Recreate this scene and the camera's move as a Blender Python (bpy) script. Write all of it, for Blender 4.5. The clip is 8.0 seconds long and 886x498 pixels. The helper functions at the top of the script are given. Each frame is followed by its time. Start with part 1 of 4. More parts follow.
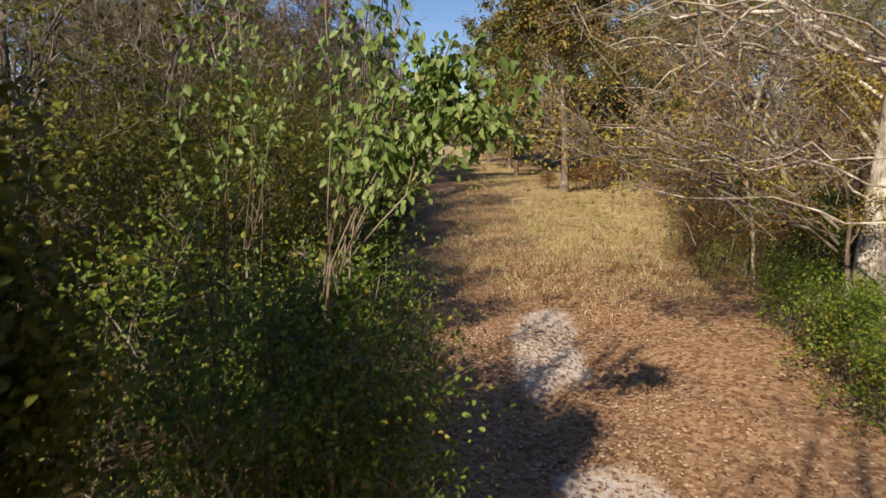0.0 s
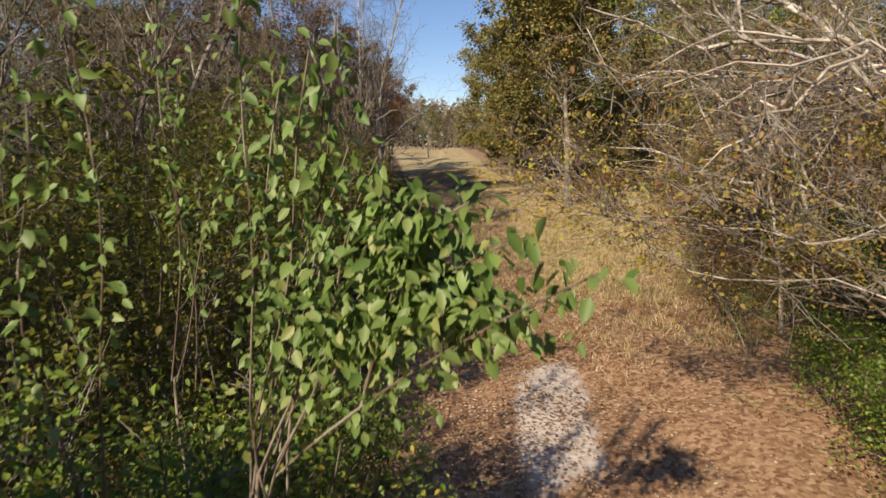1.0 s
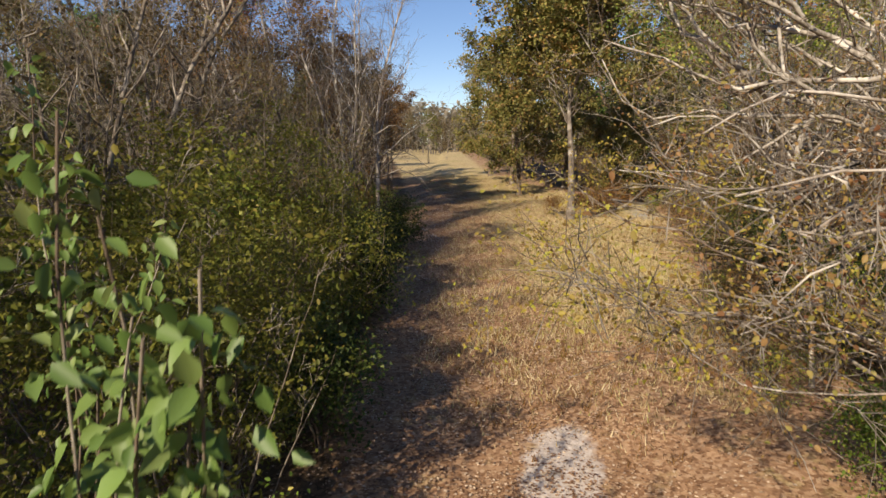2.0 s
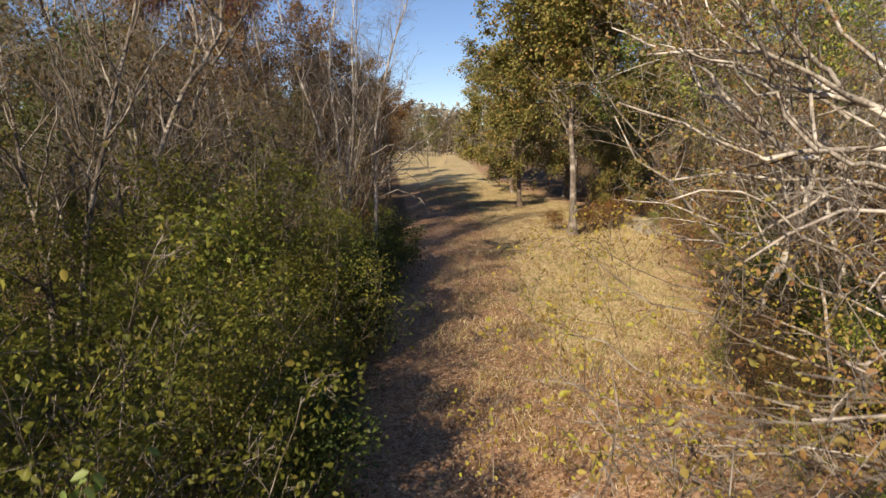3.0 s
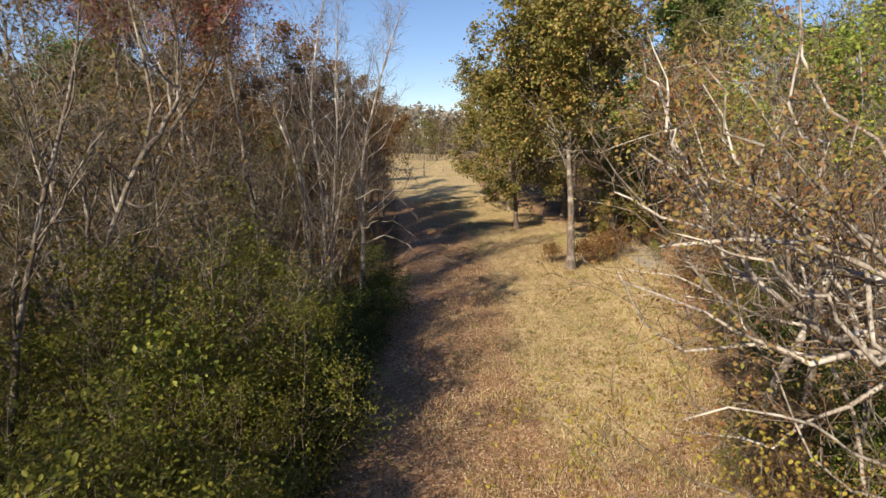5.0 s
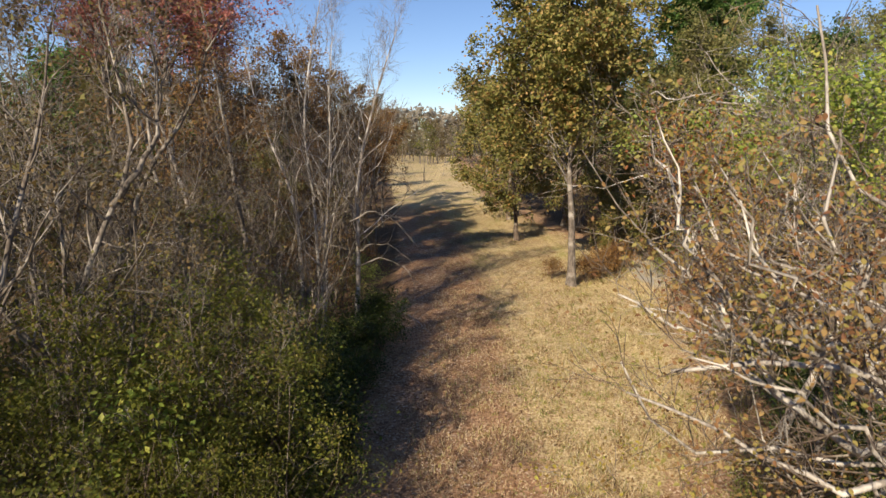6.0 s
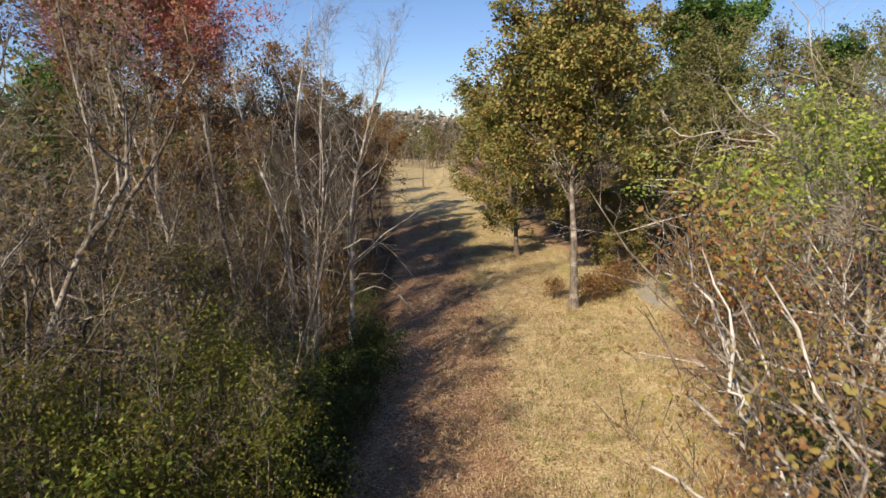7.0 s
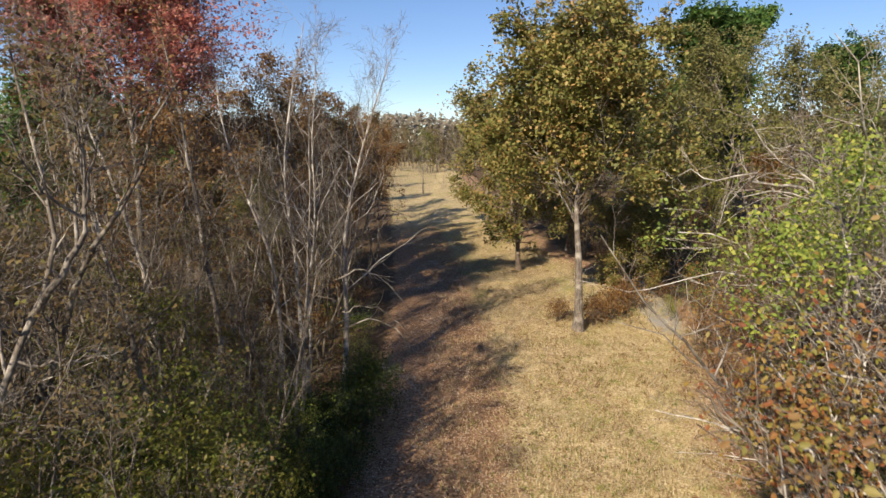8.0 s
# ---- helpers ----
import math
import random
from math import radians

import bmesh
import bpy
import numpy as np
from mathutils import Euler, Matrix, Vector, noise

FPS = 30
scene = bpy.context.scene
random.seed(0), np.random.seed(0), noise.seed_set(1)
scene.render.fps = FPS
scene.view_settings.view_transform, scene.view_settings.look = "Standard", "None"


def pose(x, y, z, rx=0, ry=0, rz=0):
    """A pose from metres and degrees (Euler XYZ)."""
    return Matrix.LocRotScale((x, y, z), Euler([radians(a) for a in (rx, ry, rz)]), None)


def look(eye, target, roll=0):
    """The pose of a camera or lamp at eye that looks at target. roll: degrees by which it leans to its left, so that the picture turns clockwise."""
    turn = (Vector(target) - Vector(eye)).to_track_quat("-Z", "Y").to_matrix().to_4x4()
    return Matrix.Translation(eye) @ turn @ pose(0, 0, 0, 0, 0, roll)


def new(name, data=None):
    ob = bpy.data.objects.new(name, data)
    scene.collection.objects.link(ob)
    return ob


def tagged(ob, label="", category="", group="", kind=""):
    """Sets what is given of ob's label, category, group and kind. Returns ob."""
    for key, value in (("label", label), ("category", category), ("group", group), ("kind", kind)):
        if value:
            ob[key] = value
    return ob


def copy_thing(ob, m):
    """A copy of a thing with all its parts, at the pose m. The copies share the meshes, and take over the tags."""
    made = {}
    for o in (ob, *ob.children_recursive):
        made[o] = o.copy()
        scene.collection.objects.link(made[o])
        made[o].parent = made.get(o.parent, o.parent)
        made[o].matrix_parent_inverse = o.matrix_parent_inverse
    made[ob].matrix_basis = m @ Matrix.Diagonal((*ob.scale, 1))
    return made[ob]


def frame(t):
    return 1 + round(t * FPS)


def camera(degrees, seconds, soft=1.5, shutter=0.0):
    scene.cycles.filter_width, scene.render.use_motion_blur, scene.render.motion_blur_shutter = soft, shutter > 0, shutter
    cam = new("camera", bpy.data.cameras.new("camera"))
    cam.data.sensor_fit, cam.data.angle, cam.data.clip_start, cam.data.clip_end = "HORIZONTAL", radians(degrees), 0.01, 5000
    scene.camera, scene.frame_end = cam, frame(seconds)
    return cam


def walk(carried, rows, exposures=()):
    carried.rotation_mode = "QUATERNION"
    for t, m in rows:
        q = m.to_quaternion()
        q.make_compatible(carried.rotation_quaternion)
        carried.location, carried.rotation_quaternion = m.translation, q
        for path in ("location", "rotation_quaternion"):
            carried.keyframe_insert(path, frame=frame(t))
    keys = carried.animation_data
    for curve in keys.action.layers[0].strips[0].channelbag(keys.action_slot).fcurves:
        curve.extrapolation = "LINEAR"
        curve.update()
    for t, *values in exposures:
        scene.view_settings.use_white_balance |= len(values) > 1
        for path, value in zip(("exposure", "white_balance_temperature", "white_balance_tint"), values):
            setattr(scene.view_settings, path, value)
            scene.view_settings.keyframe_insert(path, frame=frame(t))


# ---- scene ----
cam = camera(72.0, 8.0, soft=1.5, shutter=0.25)
PATH = [
    (0, (0.078, -0.813, 3.157), (0.032, 1.157, 2.811), 0.0),
    (0.5, (0.092, -0.18, 3.485), (0.046, 1.789, 3.137), 0.0),
    (1, (0.134, 0.455, 3.769), (0.087, 2.424, 3.421), 0.0),
    (1.5, (0.147, 1.059, 4.047), (0.098, 3.029, 3.703), 0.0),
    (3, (0.118, 2.261, 5.086), (0.072, 4.23, 4.74), 0.1),
    (3.5, (0.11, 2.552, 5.552), (0.067, 4.521, 5.203), 0.0),
    (4, (0.18, 2.896, 5.93), (0.136, 4.865, 5.579), 0.0),
    (4.5, (0.29, 3.386, 6.311), (0.247, 5.354, 5.957), 0.0),
    (5, (0.41, 3.875, 6.675), (0.367, 5.843, 6.32), 0.0),
    (6.5, (0.567, 5.054, 7.7), (0.519, 7.021, 7.345), 0.0),
    (7, (0.593, 5.677, 8.073), (0.547, 7.645, 7.721), 0.0),
    (7.5, (0.623, 6.325, 8.438), (0.576, 8.294, 8.087), 0.0),
    (8, (0.623, 6.947, 8.785), (0.575, 8.915, 8.435), 0.0),
]
walk(cam, [(t, look(eye, target, roll)) for t, eye, target, roll in PATH], exposures=((0, 0.38, 7100, 10), (1.5, 0.43, 7100, 10), (3.5, 0.54, 7150, 11), (8, 0.55, 6750, 9)))

# ---- light: low autumn sun from behind and to the left, clear sky ----
SUN_UP = radians(31)
SHADE = Vector((0.48, 0.877, 0)).normalized()          # the way the shadows run on the ground
TO_SUN = (-SHADE * math.cos(SUN_UP) + Vector((0, 0, math.sin(SUN_UP)))).normalized()
world = bpy.data.worlds.new("sky")
scene.world = world
world.use_nodes = True
wn = world.node_tree.nodes
wl = world.node_tree.links
wn.clear()
sky = wn.new("ShaderNodeTexSky")
sky.sky_type = "NISHITA"
sky.sun_disc = False
sky.sun_elevation = SUN_UP
sky.sun_rotation = math.atan2(TO_SUN.x, TO_SUN.y)
sky.altitude = 200
sky.air_density = 0.75
sky.dust_density = 0.0
sky.ozone_density = 3.0
back = wn.new("ShaderNodeBackground")
back.inputs["Strength"].default_value = 0.142
wout = wn.new("ShaderNodeOutputWorld")
clear_blue = wn.new("ShaderNodeHueSaturation")
clear_blue.inputs["Saturation"].default_value = 1.18
clear_blue.inputs["Hue"].default_value = 0.512
wl.new(sky.outputs[0], clear_blue.inputs["Color"])
even = wn.new("ShaderNodeGamma")
even.inputs["Gamma"].default_value = 0.8
wl.new(clear_blue.outputs[0], even.inputs["Color"])
wl.new(even.outputs[0], back.inputs[0])
wl.new(back.outputs[0], wout.inputs[0])
sun = new("sun", bpy.data.lights.new("sun", "SUN"))
sun.data.energy = 5.0
sun.data.angle = radians(0.55)
sun.data.color = (1.0, 0.89, 0.73)
sun.matrix_world = TO_SUN.to_track_quat("Z", "Y").to_matrix().to_4x4()


# ---- materials ----
def material(name):
    m = bpy.data.materials.new(name)
    m.use_nodes = True
    m.node_tree.nodes.clear()
    return m, m.node_tree.nodes, m.node_tree.links


def ramp(nodes, stops):
    r = nodes.new("ShaderNodeValToRGB")
    while len(r.color_ramp.elements) < len(stops):
        r.color_ramp.elements.new(0.5)
    for e, (p, c) in zip(r.color_ramp.elements, stops):
        e.position, e.color = p, (*c, 1)
    return r


def leaf_material(name, stops, through_light=0.35, gloss=0.25):
    """Foliage: every leaf takes its own tone out of the stops; light passes through it in part."""
    m, n, l = material(name)
    geo = n.new("ShaderNodeNewGeometry")
    info = n.new("ShaderNodeObjectInfo")
    pos = n.new("ShaderNodeTexNoise")
    pos.inputs["Scale"].default_value = 0.9
    pos.inputs["Detail"].default_value = 2
    l.new(geo.outputs["Position"], pos.inputs["Vector"])
    mixv = n.new("ShaderNodeMath")
    mixv.operation = "MULTIPLY_ADD"
    mixv.inputs[1].default_value = 0.9
    mixv.inputs[2].default_value = -0.42
    l.new(pos.outputs["Fac"], mixv.inputs[0])
    add = n.new("ShaderNodeMath")
    add.operation = "ADD"
    l.new(geo.outputs["Random Per Island"], add.inputs[0])
    l.new(mixv.outputs[0], add.inputs[1])
    r = ramp(n, stops)
    l.new(add.outputs[0], r.inputs[0])
    hsv = n.new("ShaderNodeHueSaturation")
    val = n.new("ShaderNodeMapRange")
    val.inputs["To Min"].default_value = 0.8
    val.inputs["To Max"].default_value = 1.2
    l.new(info.outputs["Random"], val.inputs["Value"])
    l.new(val.outputs[0], hsv.inputs["Value"])
    l.new(r.outputs[0], hsv.inputs["Color"])
    p = n.new("ShaderNodeBsdfPrincipled")
    p.inputs["Roughness"].default_value = 0.5
    p.inputs["Specular IOR Level"].default_value = gloss
    tr = n.new("ShaderNodeBsdfTranslucent")
    mix = n.new("ShaderNodeMixShader")
    mix.inputs[0].default_value = through_light
    out = n.new("ShaderNodeOutputMaterial")
    l.new(hsv.outputs[0], p.inputs["Base Color"])
    l.new(hsv.outputs[0], tr.inputs["Color"])
    l.new(p.outputs[0], mix.inputs[1])
    l.new(tr.outputs[0], mix.inputs[2])
    l.new(mix.outputs[0], out.inputs[0])
    return m


def bark_material(name, dark, light, blotch, scale=6.0):
    """Bark: streaks up the stem, lichen-pale blotches, fine relief."""
    m, n, l = material(name)
    tc = n.new("ShaderNodeTexCoord")
    mp = n.new("ShaderNodeMapping")
    mp.inputs["Scale"].default_value = (1, 1, 0.22)
    l.new(tc.outputs["Object"], mp.inputs["Vector"])
    streak = n.new("ShaderNodeTexNoise")
    streak.inputs["Scale"].default_value = scale * 5
    streak.inputs["Detail"].default_value = 6
    l.new(mp.outputs[0], streak.inputs["Vector"])
    patch = n.new("ShaderNodeTexNoise")
    patch.inputs["Scale"].default_value = scale * 0.5
    patch.inputs["Detail"].default_value = 4
    l.new(tc.outputs["Object"], patch.inputs["Vector"])
    r = ramp(n, [(0.3, dark), (0.68, light)])
    l.new(streak.outputs["Fac"], r.inputs[0])
    r2 = ramp(n, [(0.5, (0, 0, 0)), (0.62, (1, 1, 1))])
    l.new(patch.outputs["Fac"], r2.inputs[0])
    mx = n.new("ShaderNodeMix")
    mx.data_type = "RGBA"
    l.new(r2.outputs[0], mx.inputs[0])
    l.new(r.outputs[0], mx.inputs[6])
    mx.inputs[7].default_value = (*blotch, 1)
    p = n.new("ShaderNodeBsdfPrincipled")
    p.inputs["Roughness"].default_value = 0.85
    p.inputs["Specular IOR Level"].default_value = 0.2
    bump = n.new("ShaderNodeBump")
    bump.inputs["Strength"].default_value = 0.6
    bump.inputs["Distance"].default_value = 0.02
    l.new(streak.outputs["Fac"], bump.inputs["Height"])
    l.new(bump.outputs[0], p.inputs["Normal"])
    l.new(mx.outputs[2], p.inputs["Base Color"])
    out = n.new("ShaderNodeOutputMaterial")
    l.new(p.outputs[0], out.inputs[0])
    return m


BARK_GREY = bark_material("bark_grey", (0.065, 0.05, 0.04), (0.20, 0.165, 0.13), (0.33, 0.29, 0.24))
BARK_PALE = bark_material("bark_pale", (0.18, 0.145, 0.115), (0.44, 0.38, 0.32), (0.61, 0.55, 0.48))
BARK_WHITE = bark_material("bark_white", (0.15, 0.125, 0.10), (0.46, 0.41, 0.35), (0.62, 0.57, 0.50))
BARK_TWIG = bark_material("bark_twig", (0.09, 0.072, 0.055), (0.24, 0.205, 0.17), (0.34, 0.30, 0.255))
BARK_DARK = bark_material("bark_dark", (0.035, 0.027, 0.02), (0.115, 0.09, 0.068), (0.18, 0.15, 0.12))
BARK_BROWN = bark_material("bark_brown", (0.07, 0.05, 0.04), (0.20, 0.15, 0.11), (0.30, 0.26, 0.21))
BARK_OAK = bark_material("bark_oak", (0.07, 0.058, 0.048), (0.24, 0.20, 0.165), (0.40, 0.36, 0.31), 3.0)

LEAF_BROAD = leaf_material("leaf_broad_green", [(0, (0.12, 0.21, 0.045)), (0.6, (0.20, 0.295, 0.075)), (0.9, (0.29, 0.36, 0.12)), (1, (0.35, 0.38, 0.12))], 0.35, 0.5)
LEAF_VINE = leaf_material("leaf_vine_green", [(0, (0.07, 0.12, 0.018)), (0.6, (0.15, 0.235, 0.032)), (0.95, (0.27, 0.33, 0.05)), (1, (0.40, 0.34, 0.055))], 0.35, 0.4)
LEAF_OLIVE = leaf_material("leaf_olive_green", [(0, (0.075, 0.09, 0.016)), (0.6, (0.165, 0.175, 0.03)), (0.93, (0.24, 0.23, 0.042)), (1, (0.25, 0.205, 0.045))], 0.42)
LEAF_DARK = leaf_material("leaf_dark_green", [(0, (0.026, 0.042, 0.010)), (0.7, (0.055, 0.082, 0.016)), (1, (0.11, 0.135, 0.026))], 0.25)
LEAF_OAK = leaf_material("leaf_oak_autumn_green", [(0, (0.105, 0.115, 0.03)), (0.5, (0.215, 0.21, 0.06)), (0.85, (0.33, 0.255, 0.08)), (1, (0.37, 0.22, 0.085))], 0.25)
LEAF_YELLOWGREEN = leaf_material("leaf_yellow_green", [(0, (0.11, 0.16, 0.03)), (0.6, (0.255, 0.32, 0.06)), (1, (0.42, 0.40, 0.085))], 0.42)
LEAF_BROWN = leaf_material("leaf_brown", [(0, (0.12, 0.06, 0.027)), (0.6, (0.265, 0.14, 0.05)), (1, (0.35, 0.205, 0.07))])
LEAF_RUST = leaf_material("leaf_rust_red", [(0, (0.26, 0.08, 0.065)), (0.6, (0.46, 0.17, 0.135)), (1, (0.54, 0.29, 0.195))], 0.45)
LEAF_ORANGE = leaf_material("leaf_orange_yellow", [(0, (0.22, 0.06, 0.03)), (0.3, (0.38, 0.15, 0.055)), (0.6, (0.42, 0.235, 0.07)), (0.88, (0.37, 0.26, 0.06)), (1, (0.27, 0.24, 0.045))])
LEAF_YELLOW = leaf_material("leaf_yellow", [(0, (0.15, 0.085, 0.03)), (0.4, (0.27, 0.19, 0.05)), (0.75, (0.37, 0.30, 0.055)), (1, (0.33, 0.32, 0.05))])
LEAF_GREYBROWN = leaf_material("leaf_grey_brown", [(0, (0.085, 0.06, 0.03)), (0.5, (0.15, 0.105, 0.048)), (0.85, (0.22, 0.15, 0.058)), (1, (0.18, 0.165, 0.05))])
# grey-brown twig tone, paled further so the colour itself gives distance haze
LEAF_FAR_HAZY = leaf_material("leaf_far_hazy", [(0, (0.16, 0.145, 0.11)), (0.6, (0.27, 0.24, 0.185)), (1, (0.34, 0.28, 0.20))])
LEAF_PINE = leaf_material("leaf_evergreen", [(0, (0.045, 0.095, 0.022)), (0.7, (0.09, 0.165, 0.036)), (1, (0.15, 0.215, 0.05))], 0.3)
LEAF_TAN = leaf_material("leaf_tan_orange", [(0, (0.19, 0.085, 0.042)), (0.3, (0.28, 0.155, 0.065)), (0.6, (0.33, 0.225, 0.08)), (0.85, (0.30, 0.245, 0.072)), (1, (0.24, 0.215, 0.06))])
LEAF_SOFT = leaf_material("leaf_soft_olive", [(0, (0.13, 0.135, 0.045)), (0.6, (0.24, 0.23, 0.08)), (1, (0.34, 0.29, 0.11))], 0.4)
LEAF_LITTER = leaf_material("leaf_litter", [(0, (0.12, 0.06, 0.032)), (0.4, (0.28, 0.155, 0.085)), (0.75, (0.45, 0.295, 0.18)), (1, (0.66, 0.52, 0.38))], 0.1, 0.3)
GRASS_DRY = leaf_material("grass_dry", [(0, (0.22, 0.14, 0.07)), (0.4, (0.46, 0.34, 0.17)), (0.75, (0.74, 0.62, 0.42)), (0.9, (0.48, 0.42, 0.17)), (1, (0.36, 0.35, 0.11))], 0.25, 0.3)


def ground_material():
    m, n, l = material("ground")
    geo = n.new("ShaderNodeNewGeometry")

    def tex(scale, detail, rough=0.6):
        t = n.new("ShaderNodeTexNoise")
        t.inputs["Scale"].default_value = scale
        t.inputs["Detail"].default_value = detail
        t.inputs["Roughness"].default_value = rough
        l.new(geo.outputs["Position"], t.inputs["Vector"])
        return t

    fine, mid, wide = tex(14, 6), tex(2.2, 5), tex(0.35, 4)
    grit = n.new("ShaderNodeTexVoronoi")
    grit.inputs["Scale"].default_value = 16
    l.new(geo.outputs["Position"], grit.inputs["Vector"])

    def zone(name):
        a = n.new("ShaderNodeAttribute")
        a.attribute_name = name
        add = n.new("ShaderNodeMath")
        add.operation = "MULTIPLY_ADD"
        l.new(mid.outputs["Fac"], add.inputs[0])
        add.inputs[1].default_value = 0.9
        l.new(a.outputs["Fac"], add.inputs[2])
        r = ramp(n, [(0.80, (0, 0, 0)), (1.0, (1, 1, 1))])
        l.new(add.outputs[0], r.inputs[0])
        return r.outputs[0]

    def blend(fac, a, b):
        mx = n.new("ShaderNodeMix")
        mx.data_type = "RGBA"
        l.new(fac, mx.inputs[0])
        l.new(a, mx.inputs[6])
        l.new(b, mx.inputs[7])
        return mx.outputs[2]

    grass = ramp(n, [(0.3, (0.14, 0.095, 0.045)), (0.48, (0.46, 0.345, 0.175)), (0.62, (0.62, 0.49, 0.29)), (0.75, (0.76, 0.65, 0.45))])
    uneven = n.new("ShaderNodeMath")
    uneven.operation = "MULTIPLY_ADD"
    uneven.inputs[1].default_value = 0.35
    l.new(mid.outputs["Fac"], uneven.inputs[0])
    lower = n.new("ShaderNodeMath")
    lower.operation = "ADD"
    lower.inputs[1].default_value = -0.175
    l.new(fine.outputs["Fac"], lower.inputs[0])
    l.new(lower.outputs[0], uneven.inputs[2])
    l.new(uneven.outputs[0], grass.inputs[0])
    greenish = ramp(n, [(0.3, (0.17, 0.165, 0.045)), (0.7, (0.42, 0.38, 0.13))])
    l.new(fine.outputs["Fac"], greenish.inputs[0])
    gmask = ramp(n, [(0.52, (0, 0, 0)), (0.68, (0.8, 0.8, 0.8))])
    l.new(wide.outputs["Fac"], gmask.inputs[0])
    col = blend(gmask.outputs[0], grass.outputs[0], greenish.outputs[0])
    litter = ramp(n, [(0.05, (0.085, 0.042, 0.024)), (0.3, (0.22, 0.12, 0.068)), (0.6, (0.38, 0.235, 0.14)), (0.9, (0.52, 0.36, 0.235))])
    cellmix = n.new("ShaderNodeMix")
    cellmix.data_type = "RGBA"
    cellmix.inputs[0].default_value = 0.5
    l.new(grit.outputs["Color"], cellmix.inputs[6])
    l.new(fine.outputs["Color"], cellmix.inputs[7])
    sep = n.new("ShaderNodeSeparateColor")
    l.new(cellmix.outputs[2], sep.inputs[0])
    l.new(sep.outputs[0], litter.inputs[0])
    col = blend(zone("litter"), col, litter.outputs[0])
    floor = ramp(n, [(0.1, (0.05, 0.034, 0.02)), (0.5, (0.13, 0.085, 0.05)), (0.9, (0.22, 0.14, 0.08))])
    l.new(sep.outputs[0], floor.inputs[0])
    col = blend(zone("woods"), col, floor.outputs[0])
    sand = ramp(n, [(0.3, (0.42, 0.35, 0.30)), (0.6, (0.60, 0.53, 0.48)), (0.8, (0.70, 0.65, 0.60))])
    l.new(fine.outputs["Fac"], sand.inputs[0])
    col = blend(zone("sand"), col, sand.outputs[0])
    gravel = ramp(n, [(0.3, (0.26, 0.24, 0.21)), (0.7, (0.42, 0.39, 0.35))])
    l.new(fine.outputs["Fac"], gravel.inputs[0])
    col = blend(zone("gravel"), col, gravel.outputs[0])
    p = n.new("ShaderNodeBsdfPrincipled")
    p.inputs["Roughness"].default_value = 0.95
    p.inputs["Specular IOR Level"].default_value = 0.1
    bump = n.new("ShaderNodeBump")
    bump.inputs["Strength"].default_value = 0.55
    bump.inputs["Distance"].default_value = 0.035
    l.new(sep.outputs[0], bump.inputs["Height"])
    l.new(bump.outputs[0], p.inputs["Normal"])
    l.new(col, p.inputs["Base Color"])
    out = n.new("ShaderNodeOutputMaterial")
    l.new(p.outputs[0], out.inputs[0])
    return m


# ---- ground ----
def smooth(a, b, v):
    t = np.clip((v - a) / (b - a), 0, 1)
    return t * t * (3 - 2 * t)


def soft_noise(x, y, s, seed=0):
    r, total = np.random.default_rng(seed), 0
    for k in range(7):
        a, f = r.uniform(0, 2 * np.pi), s * r.uniform(0.6, 2.6)
        total = total + np.sin(f * (x * np.cos(a) + y * np.sin(a)) + r.uniform(0, 6) + 1.3 * np.sin(0.7 * f * (x * np.sin(a) - y * np.cos(a)) + k))
    return total / 4


def height(x, y):
    x, y = np.asarray(x, float), np.asarray(y, float)
    z = np.interp(y, [-2000, 0, 10, 22, 34, 55, 75, 92, 130, 165, 400, 2000], [-0.3, -0.1, 0.0, 0.15, 0.42, 0.75, 1.25, 1.7, 2.25, 2.1, 1.0, 0])
    z = z - 0.35 * smooth(-1.8, -3.6, x) + 0.5 * smooth(-5, -14, x)      # ditch along the wood, then a bank
    z = z + 0.25 * smooth(2.2, 4.2, x) * smooth(18, 10, y) + 0.7 * smooth(8, 20, x)
    return z + 0.07 * soft_noise(x, y, 0.7, 1) + 0.03 * soft_noise(x, y, 2.4, 4)


def edge_left(y):
    """The wood's edge on the west side of the track."""
    return np.interp(y, [-20, 5, 12, 21, 27, 33, 44, 69, 100, 160], [-0.6, -0.9, -1.5, -2.0, -1.9, -2.2, -3.0, -5.8, -10, -18])


def edge_right(y):
    return np.interp(y, [-20, 5, 9, 13, 19, 27, 33, 41, 49, 69, 100, 160], [3.6, 3.9, 4.4, 5.3, 7.0, 8.8, 10.4, 10.6, 7.0, 3.6, 2.4, 0])


def axis(fine_lo, fine_hi, step, far, grow=1.22):
    mid = list(np.arange(fine_lo, fine_hi + 1e-6, step))
    up, d = [], step
    while (up[-1] if up else fine_hi) < far:
        d *= grow
        up.append((up[-1] if up else fine_hi) + d)
    down, d = [], step
    while (down[-1] if down else fine_lo) > -far:
        d *= grow
        down.append((down[-1] if down else fine_lo) - d)
    return np.array(down[::-1] + mid + up)


